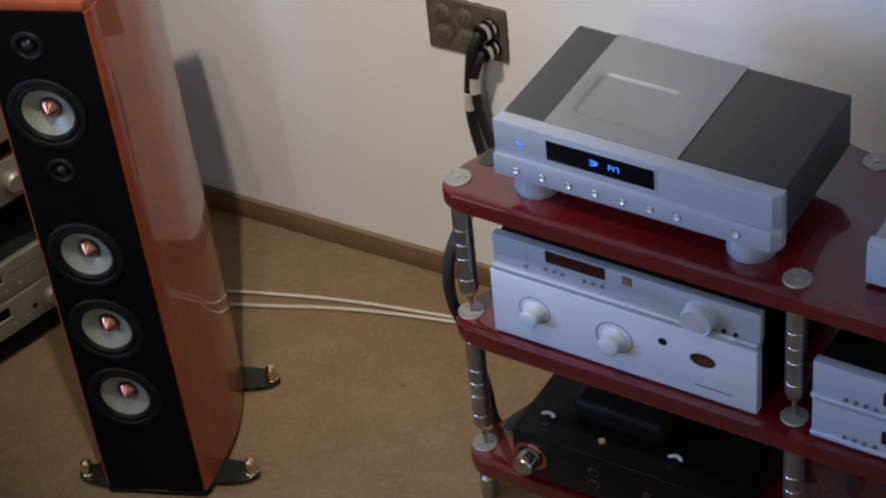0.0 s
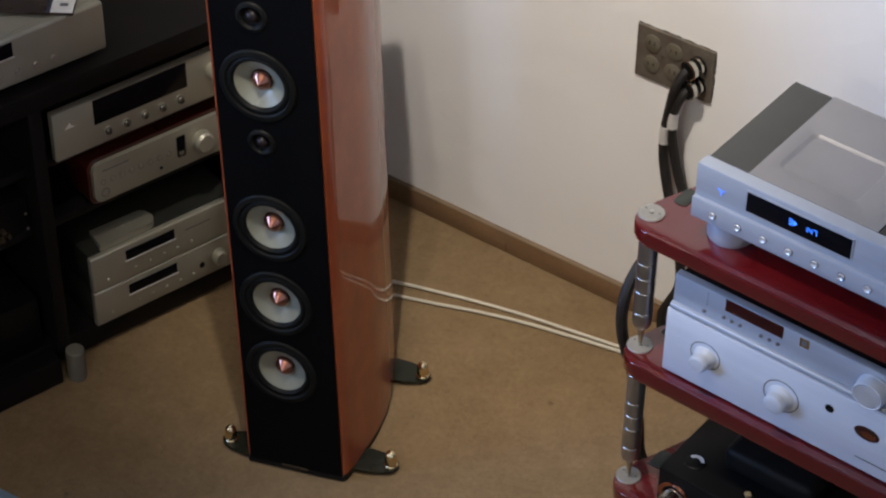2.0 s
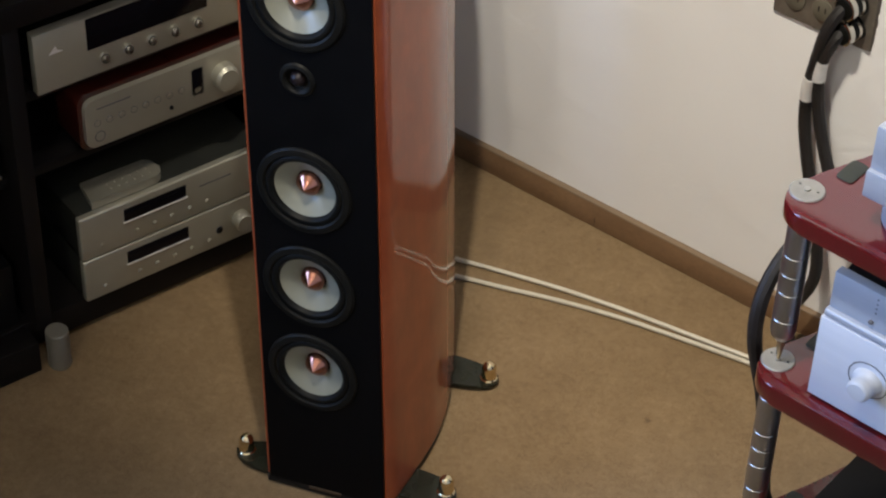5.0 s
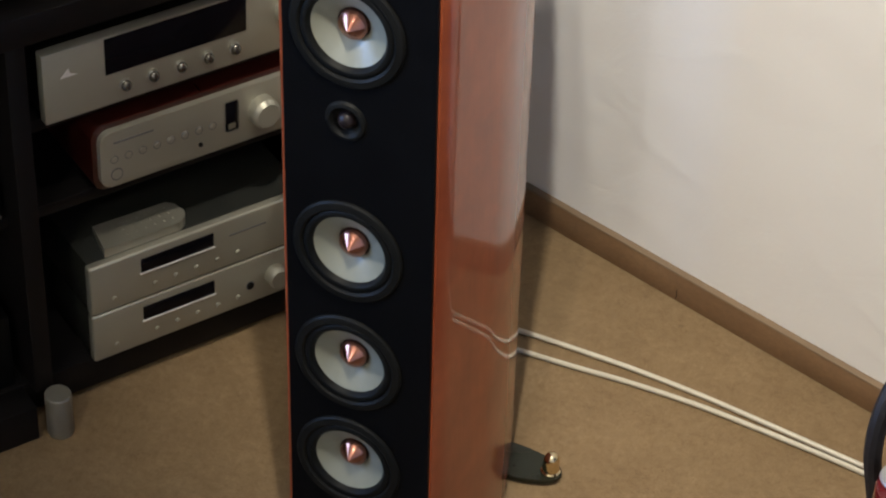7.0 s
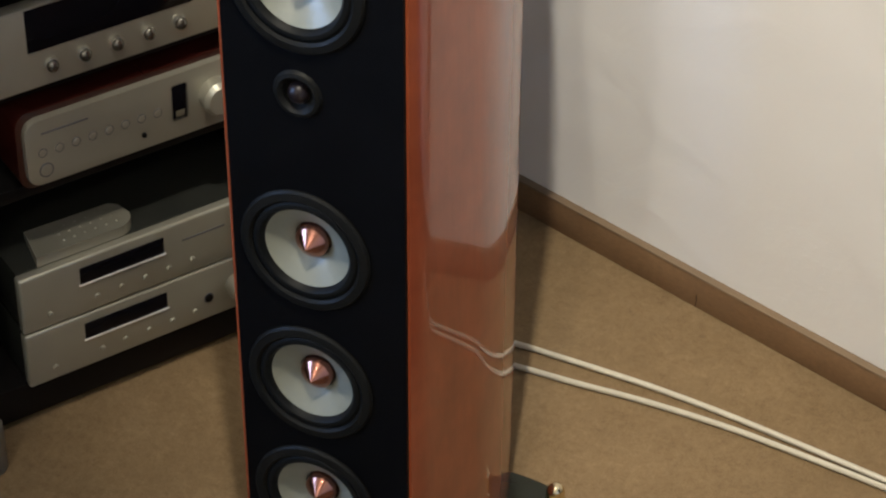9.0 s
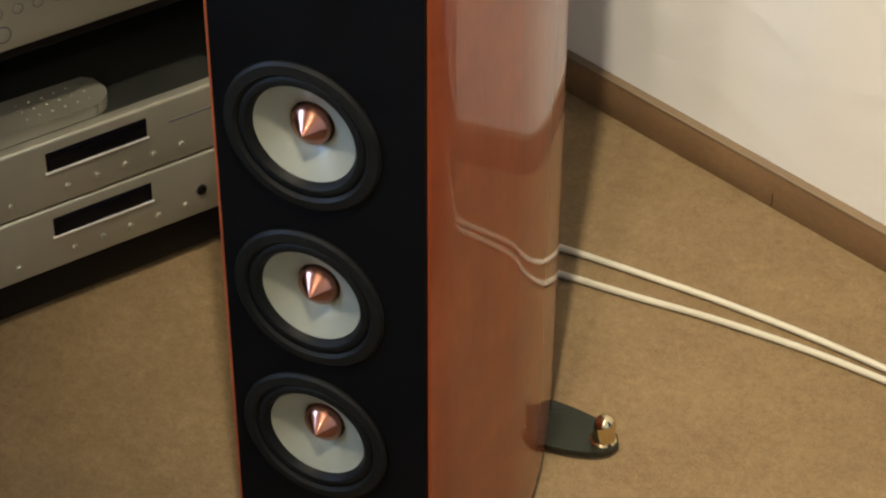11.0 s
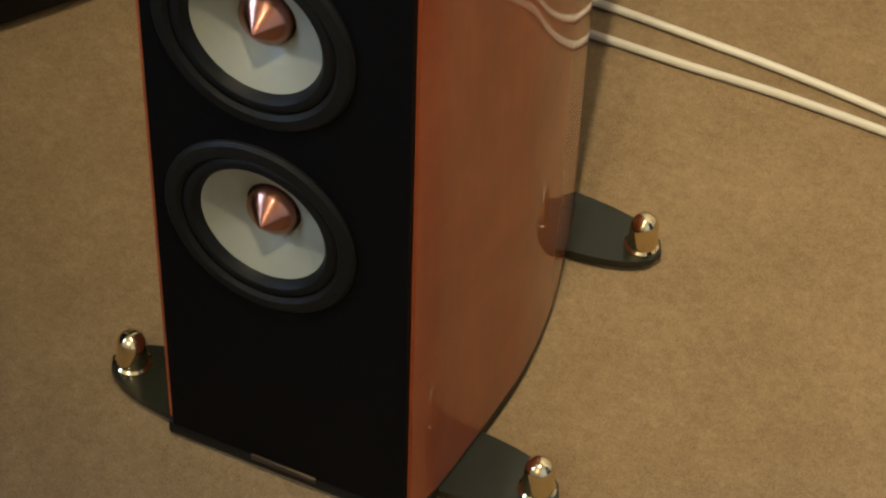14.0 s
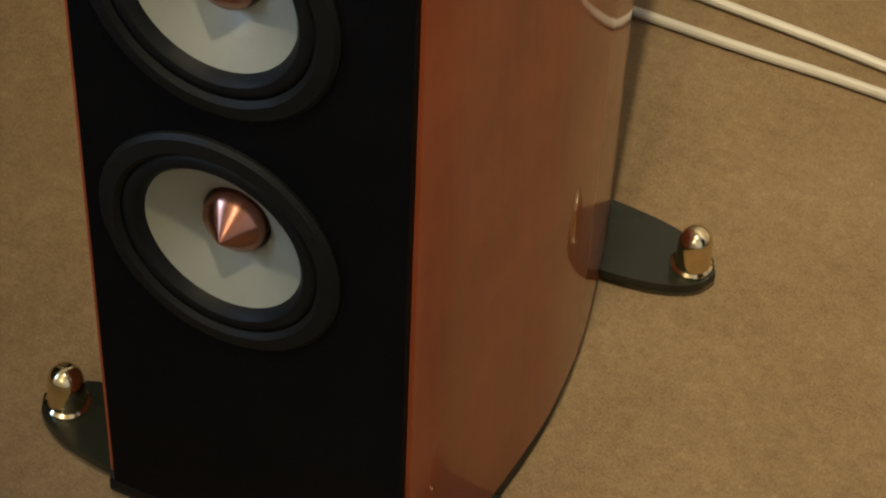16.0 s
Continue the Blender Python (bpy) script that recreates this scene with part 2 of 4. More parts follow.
LEAF_PALE = material("pale_blue_print", (0.50, 0.60, 0.78), None, 12, 0.35)
LEAF_EDGE = material("pale_leaflet_border", (0.20, 0.28, 0.38), None, 12, 0.35)
YELLOW = material("yellow_print", (0.65, 0.62, 0.25), None, 12, 0.4)
PAPER = material("white_tag_paper", (0.75, 0.74, 0.72), None, 20, 0.7)
BRONZE = material("bronze_badge", (0.075, 0.052, 0.032), None, 60, 0.4, metal=0.5, bump=0.1)
KNOB = material("white_silver_knob", (0.47, 0.50, 0.56), (0.45, 0.48, 0.53), 30, 0.5, metal=0.0, bump=0.05, bump_scale=300)
COVER = material("dark_glossy_cover", (0.020, 0.012, 0.009), (0.030, 0.018, 0.012), 30, 0.25)
GOLDPRINT = material("gold_brown_print", (0.24, 0.13, 0.05), (0.15, 0.08, 0.03), 60, 0.35)
NAVY = material("navy_print", (0.012, 0.016, 0.05), None, 30, 0.35)
BRASS = material("dull_brass", (0.42, 0.34, 0.21), None, 60, 0.35, metal=0.9)
SLATE = material("slate_hood", (0.0075, 0.0075, 0.0072), (0.006, 0.006, 0.0058), 20, 0.5, bump=0.08, spec=0.1)
STUD = material("brass_stud", (0.48, 0.37, 0.19), None, 60, 0.4, metal=0.4)
DARKCASE = material("dark_textured_case", (0.017, 0.018, 0.015), (0.013, 0.014, 0.012), 24, 0.5, bump=0.12, bump_scale=500, spec=0.25)
# dark colour for the shadow line round the outlet plate
EDGE_SHADE = material("plate_edge_shade", (0.06, 0.05, 0.042), (0.11, 0.095, 0.08), 90, 0.8, bump=0.3)
PAD = material("dark_green_pad", (0.020, 0.025, 0.018), None, 40, 0.5, bump=0.2)


# ---- mesh tools ----
def box(bm, x0, x1, y0, y1, z0, z1, bevel=0.0, seg=2):
    made = bmesh.ops.create_cube(bm, size=1.0)["verts"]
    bmesh.ops.transform(bm, verts=made, matrix=Matrix.LocRotScale(((x0 + x1) / 2, (y0 + y1) / 2, (z0 + z1) / 2), None,
                                                                 (abs(x1 - x0), abs(y1 - y0), abs(z1 - z0))))
    if bevel:
        edges = list({e for v in made for e in v.link_edges})
        bmesh.ops.bevel(bm, geom=edges, offset=bevel, segments=seg, profile=0.5, affect="EDGES")
    return bm


def lathe(bm, profile, m=None, seg=32):
    """Turns (radius, height) pairs about z."""
    m = m or Matrix()
    rings = []
    for r, h in profile:
        if r < 1e-6:
            rings.append([bm.verts.new(m @ Vector((0, 0, h)))])
        else:
            rings.append([bm.verts.new(m @ Vector((r * math.cos(2 * math.pi * k / seg), r * math.sin(2 * math.pi * k / seg), h))) for k in range(seg)])
    for a, b in zip(rings, rings[1:]):
        for k in range(seg):
            q = [a[k % len(a)], a[(k + 1) % len(a)], b[(k + 1) % len(b)], b[k % len(b)]]
            q = list(dict.fromkeys(q))
            if len(q) > 2:
                bm.faces.new(q)
    return bm


def prism(bm, outline, z0, z1, bevel=0.0):
    """A plate of the given outline between two heights."""
    low = [bm.verts.new((x, y, z0)) for x, y in outline]
    high = [bm.verts.new((x, y, z1)) for x, y in outline]
    top = bm.faces.new(high)
    bottom = bm.faces.new(low[::-1])
    n = len(outline)
    for k in range(n):
        bm.faces.new((low[k], low[(k + 1) % n], high[(k + 1) % n], high[k]))
    if bevel:
        bmesh.ops.bevel(bm, geom=list(top.edges) + list(bottom.edges), offset=bevel, segments=2, profile=0.5, affect="EDGES")
    return bm


def tube(bm, points, radius, seg=10, steps=10):
    """A round cable through points, smoothed."""
    pts = [Vector(p) for p in points]
    ext = [2 * pts[0] - pts[1]] + pts + [2 * pts[-1] - pts[-2]]
    line = []
    for i in range(1, len(ext) - 2):
        p0, p1, p2, p3 = ext[i - 1:i + 3]
        for s in range(steps):
            t = s / steps
            line.append(0.5 * ((2 * p1) + (p2 - p0) * t + (2 * p0 - 5 * p1 + 4 * p2 - p3) * t * t + (3 * p1 - p0 - 3 * p2 + p3) * t ** 3))
    line.append(pts[-1])
    side, rings = Vector((0.3, 0.2, 0.93)), []
    for i, p in enumerate(line):
        ahead = (line[min(i + 1, len(line) - 1)] - line[max(i - 1, 0)]).normalized()
        u = (side - ahead * side.dot(ahead)).normalized()
        w = ahead.cross(u)
        side = u
        rings.append([bm.verts.new(p + radius * (math.cos(2 * math.pi * k / seg) * u + math.sin(2 * math.pi * k / seg) * w)) for k in range(seg)])
    for a, b in zip(rings, rings[1:]):
        for k in range(seg):
            bm.faces.new((a[k], a[(k + 1) % seg], b[(k + 1) % seg], b[k]))
    bm.faces.new(rings[0][::-1])
    bm.faces.new(rings[-1])
    return bm


def rounded(x0, x1, y0, y1, r, seg=6):
    """The outline of a rectangle with round corners."""
    out = []
    for cx, cy, a in ((x1 - r, y1 - r, 0), (x0 + r, y1 - r, 90), (x0 + r, y0 + r, 180), (x1 - r, y0 + r, 270)):
        for k in range(seg + 1):
            w = radians(a + 90 * k / seg)
            out.append((cx + r * math.cos(w), cy + r * math.sin(w)))
    return out


def B():
    return bmesh.new()


def finish(bm, name, mat, m=None):
    if m is not None:
        bmesh.ops.transform(bm, verts=bm.verts, matrix=m)
    bmesh.ops.recalc_face_normals(bm, faces=bm.faces)
    if name not in ("baffle", "plate", "sheet"):
        for f in bm.faces:
            f.smooth = True
        for e in bm.edges:
            if len(e.link_faces) == 2 and e.calc_face_angle(0) > 0.6:
                e.smooth = False
    me = bpy.data.meshes.new(name)
    bm.to_mesh(me)
    bm.free()
    me.materials.append(mat)
    return me


def part(name, bm, mat, parent, label="", m=None):
    ob = new(name, finish(bm, name, mat, m))
    ob.parent = parent
    if label:
        tagged(ob, label)
    return ob


def thing(name, m, label, category, group="", kind=""):
    ob = new(name)
    ob.matrix_world = m
    ob.empty_display_size = 0.05
    return tagged(ob, label, category, group, kind)


def setting(name, bm, mat, label, category, m=None):
    return tagged(new(name, finish(bm, name, mat, m)), label, category, kind="structure")


FRONT = Matrix.Rotation(radians(90), 4, "X")   # turns a lathe's axis to face -y


def at(x, y, z):
    return Matrix.Translation((x, y, z))


# ---- the room ----
setting("floor", box(B(), WALL_W - 0.2, WALL_E + 0.2, WALL_S - 0.2, WALL_N + 0.2, -0.1, 0), CARPET, "beige short-pile carpet with small stains", "floor", ROOM)
setting("ceiling", box(B(), WALL_W - 0.2, WALL_E + 0.2, WALL_S - 0.2, WALL_N + 0.2, CEIL, CEIL + 0.1), CEILING, "plain white painted ceiling", "ceiling", ROOM)
setting("wall_north", box(B(), WALL_W - 0.2, WALL_E + 0.2, WALL_N, WALL_N + 0.15, 0, CEIL), PLASTER, "off-white wall of uneven painted plaster", "wall", ROOM)
setting("wall_south", box(B(), WALL_W - 0.2, WALL_E + 0.2, WALL_S - 0.15, WALL_S, 0, CEIL), PLASTER, "plain off-white wall behind the listening place", "wall", ROOM)
setting("wall_east", box(B(), WALL_E, WALL_E + 0.15, WALL_S, WALL_N, 0, CEIL), PLASTER, "plain off-white side wall", "wall", ROOM)
wb = B()
for y0, y1, z0, z1 in ((WALL_S, -2.32, 0, CEIL), (-1.18, WALL_N, 0, CEIL), (-2.32, -1.18, 0, 1.08), (-2.32, -1.18, 2.16, CEIL)):
    box(wb, WALL_W - 0.15, WALL_W, y0, y1, z0, z1)
setting("wall_west", wb, PLASTER, "plain off-white side wall with a window opening", "wall", ROOM)
bb = B()
box(bb, WALL_W, WALL_E, WALL_N - 0.013, WALL_N, 0, 0.052, 0.002)
board = setting("baseboard", bb, SKIRT, "low brown wooden skirting board along the wall", "skirting board", ROOM)
# a thin strip, slightly paler than the board, along its top
part("top_edge", box(B(), WALL_W, WALL_E, WALL_N - 0.0135, WALL_N, 0.0522, 0.056, 0.0015), SKIRT_TOP, board, "slightly paler top edge", ROOM)

# a split in the board
split = B()
prism(split, [(-0.0005, 0), (0.0004, 0), (0.0016, 0.018), (0.0003, 0.030), (0.0010, 0.040), (0.0006, 0.040), (-0.0007, 0.028), (0.0006, 0.017)], 0, 0.0006)
part("split", split, DARKMETAL, board, "dark split in the wood", ROOM @ Matrix.Translation((-0.067, WALL_N - 0.0132, 0.003)) @ FRONT @ Matrix.Diagonal((1, 0.55, 1, 1)))

# ---- the tower speaker ----
LEAN_X, LEAN_Y = -0.052, 0.061                 # the tall box leans a little to one side and back
LEAN = Matrix(((1, 0, LEAN_X, 0), (0, 1, LEAN_Y, 0), (0, 0, 1, 0), (0, 0, 0, 1)))
SPK_TOP, SPK_LOW, DEEP = 1.120, 0.017, 0.45


def half_width(y):
    """Half the width of the boat-shaped box at a depth."""
    s = max(0.0, min(1.0, y / DEEP))
    round_edge = 0.0065 * max(0.0, 1 - y / 0.028) ** 2
    return 0.1085 - round_edge + 0.024 * math.sin(math.pi * min(1, s / 0.6) / 2) - 0.068 * max(0, (s - 0.32) / 0.68) ** 1.6


def drilled_front(holes):
    """The black front panel with a round hole for every driver."""
    bm = B()
    x0, x1, y0, y1 = -0.0962, 0.0988, -0.006, 0.034
    z = SPK_LOW - 0.008
    bands = []
    for zc, r in holes:
        bands += [(z, zc - r - 0.006, None), (zc - r - 0.006, zc + r + 0.006, (zc, r))]
        z = zc + r + 0.006
    bands.append((z, SPK_TOP, None))
    for z0, z1, hole in bands:
        if not hole:
            bm.faces.new([bm.verts.new(p) for p in ((x0, y0, z0), (x1, y0, z0), (x1, y0, z1), (x0, y0, z1))])
            continue
        zc, r = hole
        n = 64
        outer, inner, back = [], [], []
        corner = [math.atan2(zz - zc, xx - DRV_X) for xx in (x0, x1) for zz in (z0, z1)]
        angles = sorted([2 * math.pi * k / n - math.pi for k in range(n)] + corner)
        for w in angles:
            c, s = math.cos(w), math.sin(w)
            far = min((x1 - DRV_X) / c if c > 1e-9 else 9, (x0 - DRV_X) / c if c < -1e-9 else 9, (z1 - zc) / s if s > 1e-9 else 9, (z0 - zc) / s if s < -1e-9 else 9)
            outer.append(bm.verts.new((DRV_X + far * c, y0, zc + far * s)))
            inner.append(bm.verts.new((DRV_X + r * c, y0, zc + r * s)))
            back.append(bm.verts.new((DRV_X + r * c, y1, zc + r * s)))
        for k in range(len(angles)):
            j = (k + 1) % len(angles)
            bm.faces.new((outer[k], outer[j], inner[j], inner[k]))
            bm.faces.new((inner[k], inner[j], back[j], back[k]))
    for x in (x0, x1):
        bm.faces.new([bm.verts.new(p) for p in ((x, y0, SPK_LOW - 0.008), (x, y1, SPK_LOW - 0.008), (x, y1, SPK_TOP), (x, y0, SPK_TOP))])
    for zz in (SPK_LOW - 0.008, SPK_TOP):
        bm.faces.new([bm.verts.new(p) for p in ((x0, y0, zz), (x1, y0, zz), (x1, y1, zz), (x0, y1, zz))])
    bmesh.ops.remove_doubles(bm, verts=bm.verts, dist=1e-6)
    return bm


DRV_X = -0.013


def speaker():
    sp = thing("tower_speaker", pose(-0.007, 0.0160, 0), "tall glossy cherry-wood tower speaker with black front", "speaker")
    ys = [DEEP * k / 60 for k in range(61)]
    ring = [(half_width(y), y) for y in ys] + [(-half_width(y), y) for y in ys[::-1]]
    part("cabinet_core", prism(B(), [(x - 0.010 * (1 if x > 0 else -1), y) for x, y in ring if y > 0.035], SPK_LOW, SPK_TOP - 0.002), PLINTH, sp, m=LEAN)
    for sgn in (1, -1):
        bm = B()
        outer = [(sgn * half_width(y), y) for y in ys]
        inner = [(sgn * (half_width(y) - 0.012), y) for y in ys]
        prism(bm, outer + inner[::-1], SPK_LOW, SPK_TOP)
        part("side_panel", bm, WOOD, sp, "curved cherry-wood veneer side under gloss lacquer", LEAN)
    part("top_panel", prism(B(), [(x * 0.97, y) for x, y in ring], SPK_TOP, SPK_TOP + 0.02, 0.004), WOOD, sp, m=LEAN)
    part("back_panel", box(B(), -0.045, 0.045, DEEP - 0.0005, DEEP + 0.006, SPK_LOW, SPK_TOP, 0.002), WOOD, sp, m=LEAN)
    # front panel with real holes for the drivers
    part("baffle", drilled_front([(0.259, 0.0595), (0.426, 0.0595), (0.602, 0.0595), (0.792, 0.017), (0.914, 0.0595), (1.054, 0.019)]), BLACK, sp, "matt black front panel", LEAN)
    for z in (0.259, 0.426, 0.602, 0.914):
        woofer(sp, z)
    for z, r in ((0.792, 0.026), (1.054, 0.029)):
        small_driver(sp, z, r)
    # plinth follows the box
    part("plinth", prism(B(), [(x * 0.985, y * 0.985 - 0.0055) for x, y in ring], 0.004, SPK_LOW, 0.002), PLINTH, sp, "black plinth under the box")
    bd = box(B(), -0.028, 0.026, -0.0085, -0.0062, 0.0135, 0.0185, 0.0006)
    part("badge", bd, BRONZE, sp, "thin dark bronze maker's badge", LEAN)
    for x, y, turn in ((-0.155, 0.036, 180), (0.180, 0.061, 0), (0.164, 0.333, 0), (-0.153, 0.320, 180)):
        outrigger(sp, x, y, turn)
    return sp


def woofer(sp, z):
    m = LEAN @ at(DRV_X, -0.006, z) @ FRONT
    frame_ring = part("woofer", lathe(B(), [(0.060, -0.002), (0.060, 0.003), (0.063, 0.0055), (0.071, 0.0045), (0.0735, 0.002), (0.0735, -0.004)], m, 56), DARKMETAL, sp,
                      "round woofer with white cone and copper plug")
    part("surround", lathe(B(), [(0.060, 0.001), (0.0585, 0.0028), (0.0555, 0.0039), (0.052, 0.0034), (0.0495, 0.0008), (0.0475, -0.0050)], m, 56), RUBBER, frame_ring, "black rubber surround")
    part("cone", lathe(B(), [(0.0488, -0.0030), (0.042, -0.0068), (0.034, -0.0116), (0.026, -0.0162), (0.0208, -0.0205), (0.0198, -0.0290)], m, 56), CONE, frame_ring, "off-white cone")
    part("phase_plug", lathe(B(), [(0.0180, -0.030), (0.0186, -0.022), (0.0187, -0.0165), (0.0183, -0.0142), (0.0170, -0.0124), (0.0130, -0.0090), (0.0088, -0.0056), (0.0045, -0.0022), (0.0010, 0.0004), (0, 0.0008)], m, 40), TURNED, frame_ring, "polished copper bullet plug")
    for k in range(6):
        w = radians(60 * k + 30)
        part("screw", lathe(B(), [(0.0017, 0.0035), (0.0016, 0.0053), (0, 0.0054)], m @ at(0.0672 * math.cos(w), 0.0672 * math.sin(w), 0), 10), DARKMETAL, frame_ring)


def small_driver(sp, z, r):
    m = LEAN @ at(DRV_X - 0.002, -0.006, z) @ FRONT
    flange = part("tweeter", lathe(B(), [(r * 0.44, -0.0045), (r * 0.58, -0.003), (r * 0.66, 0.001), (r * 0.80, 0.0045), (r * 0.95, 0.0035), (r * 1.04, 0.0)], m, 40), DARKMETAL, sp, "small dark dome driver")
    part("dome", lathe(B(), [(r * 0.46, -0.0045), (r * 0.42, 0.0), (r * 0.33, 0.004), (r * 0.18, 0.0065), (0, 0.0075)], m, 32), DOME, flange)


def outrigger(sp, x, y, turn):
    """A flat lobed foot with a gold spike cap at its tip."""
    bm = B()
    out = []
    for k in range(25):
        s = k / 24
        w = 0.0335 * math.sqrt(max(0.0, 1 - s ** 3.2))
        out.append((0.018 - 0.125 * (1 - s), w))
    outline = out + [(px, -w) for px, w in out[-2::-1]]
    m = at(x, y, 0) @ Matrix.Rotation(radians(turn), 4, "Z")
    foot = part("outrigger_foot", prism(bm, outline, 0.006, 0.0135, 0.001), OUTRIGGER, sp, "black lobed foot plate", m)
    part("spike_cap", lathe(B(), [(0, 0.0136), (0.0148, 0.0136), (0.0148, 0.0162), (0.0128, 0.0180), (0.0122, 0.031), (0.0119, 0.037), (0.0106, 0.0428), (0.0074, 0.0472), (0.003, 0.0492), (0, 0.0496)], m, 32), GOLD, foot, "gold-plated domed spike cap")
    part("spike", lathe(B(), [(0, 0.0), (0.003, 0.004), (0.004, 0.0062)], m, 12), GOLD, foot)


speaker()


# ---- floor cables ----
def floor_cable(points):
    c = thing("speaker_cable", Matrix(), "cream speaker cable lying on the carpet", "cable", group="speaker cables")
    part("jacket", tube(B(), points, 0.0042), WHITE_CABLE, c)


floor_cable([(-0.02, 0.47, 0.10), (-0.09, 0.54, 0.045), (-0.12, 0.60, 0.006), (-0.06, 0.624, 0.0055), (0.013, 0.626, 0.0055), (0.11, 0.622, 0.0055), (0.206, 0.616, 0.0055), (0.31, 0.604, 0.0055), (0.403, 0.589, 0.0055), (0.552, 0.563, 0.0055), (0.72, 0.535, 0.0055), (0.95, 0.50, 0.0055)])
floor_cable([(0.0, 0.47, 0.10), (-0.06, 0.52, 0.045), (-0.10, 0.565, 0.006), (-0.04, 0.580, 0.0055), (0.028, 0.583, 0.0055), (0.11, 0.583, 0.0055), (0.202, 0.585, 0.0055), (0.31, 0.581, 0.0055), (0.403, 0.571, 0.0055), (0.552, 0.550, 0.0055), (0.72, 0.518, 0.0055), (0.95, 0.485, 0.0055)])


# ---- the red rack ----
U0, U1, U2, V0, V1 = 0.580, 1.172, 1.718, 0.272, 0.580
SHELVES = ((0.108, 0.143), (0.446, 0.481), (0.760, 0.790))
INSET = 0.085                                   # the back posts stand further in than the front ones


def shelf_outline():
    r = 0.044
    pts = []

    def corner(cx, cy, a0):
        for k in range(9):
            w = radians(a0 + 90 * k / 8)
            pts.append((cx + r * math.cos(w), cy + r * math.sin(w)))
    corner(U0 + 0.022, V0 - 0.002, 180)
    corner(U2 - 0.022, V0 - 0.002, 270)
    corner(U2 - INSET - 0.022, V1 - 0.01, 0)
    # a shallow notch at the back, behind the middle post
    pts.extend([(U1 + 0.05, V1 + 0.034), (U1 - 0.01, V1 + 0.012), (U1 - 0.07, V1 + 0.034)])
    corner(U0 + INSET + 0.022, V1 - 0.01, 90)
    for k in range(1, 8):
        s = k / 8
        pts.append((U0 + 0.022 - r + 0.022 * math.sin(math.pi * s) + INSET * (1 - s) ** 1.4, V1 - 0.01 + s * (V0 - V1 + 0.008)))
    return pts


def rack():
    rk = thing("equipment_rack", RACK, "glossy red three-tier equipment rack with steel posts", "rack")
    for z0, z1 in SHELVES:
        part("shelf", prism(B(), shelf_outline(), z0, z1, 0.004), RED, rk, "thick red lacquered shelf")
    for v, inset in ((V0, 0.0), (V1, INSET)):
        for u in (U0 + inset, U1, U2 - inset):
            for (a, b), (c, d) in zip(SHELVES, SHELVES[1:]):
                rings = [(0, b + 0.046), (0.0105, b + 0.046), (0.0150, b + 0.052), (0.0168, b + 0.060)]
                for g in (0.085, 0.135, 0.168, 0.201, 0.27):
                    if b + g < c - 0.02:
                        rings += [(0.0168, b + g), (0.0160, b + g + 0.0010), (0.0160, b + g + 0.0030), (0.0168, b + g + 0.0040)]
                post = part("post", lathe(B(), rings + [(0.0168, c), (0, c)], at(u, v, 0), 28), STEEL, rk, "turned steel post with grooves")
                part("spike", lathe(B(), [(0, b + 0.002), (0.0022, b + 0.003), (0.0052, b + 0.030), (0.0052, b + 0.047), (0, b + 0.048)], at(u, v, 0), 16), BRASS, post, "thin brass spike")
            for z0, z1 in SHELVES:
                disc = part("fixing_disc", lathe(B(), [(0, z1 + 0.0025), (0.013, z1 + 0.0025), (0.0215, z1 + 0.003), (0.0228, z1 + 0.0015), (0.0228, z1 - 0.002)], at(u, v, 0), 32), DISC, rk, "round satin metal disc")
                part("screw", lathe(B(), [(0.0042, z1 + 0.002), (0.0040, z1 + 0.0052), (0, z1 + 0.0058)], at(u, v, 0), 12), STEEL, disc)
                for sx in (-1, 1):
                    part("hole", lathe(B(), [(0.0016, z1 + 0.0028), (0.0014, z1 + 0.0033), (0, z1 + 0.0034)], at(u + sx * 0.013, v + 0.004, 0), 8), BLACKBOX, disc)
            part("foot", lathe(B(), [(0, 0), (0.012, 0.0), (0.016, 0.008), (0.016, 0.055), (0.010, 0.06), (0.010, SHELVES[0][0]), (0, SHELVES[0][0])], at(u, v, 0), 24), STEEL, rk, "steel levelling foot")
    for z0, z1 in SHELVES:
        part("pad", prism(B(), rounded(U0 + 0.010, U0 + 0.034, V0 + 0.046, V0 + 0.090, 0.006), z1 - 0.001, z1 + 0.002, 0.0006), PAD, rk, "dark green rubber pad")
    return rk


rack()


def buttons(parent, places, v, r, mat=SILVER, name="button", ring=None):
    for u, z in places:
        b = part(name, lathe(B(), [(r, -0.001), (r, 0.0022), (r * 0.8, 0.0032), (r * 0.3, 0.0026), (0, 0.0024)], at(u, v, z) @ FRONT, 20), mat, parent)
        if ring:
            part("ring", lathe(B(), [(r * 1.04, -0.001), (r * 1.04, 0.0009), (r * 1.34, 0.0009), (r * 1.34, -0.001)], at(u, v, z) @ FRONT, 20), ring, b)


def dish_buttons(parent, places, v, r):
    """Round chromed buttons with a hollow face in a fine dark gap."""
    for u, z in places:
        b = part("button", lathe(B(), [(r * 0.96, -0.001), (r * 0.96, 0.0020), (r * 0.86, 0.0028), (r * 0.7, 0.0022), (r * 0.4, 0.0010), (0, 0.0006)], at(u, v, z) @ FRONT, 24), CHROME, parent, "small chromed push button")
        part("ring", lathe(B(), [(r * 0.98, -0.001), (r * 0.98, 0.0004), (r * 1.14, 0.0004), (r * 1.14, -0.001)], at(u, v, z) @ FRONT, 24), ENGRAVE, b)


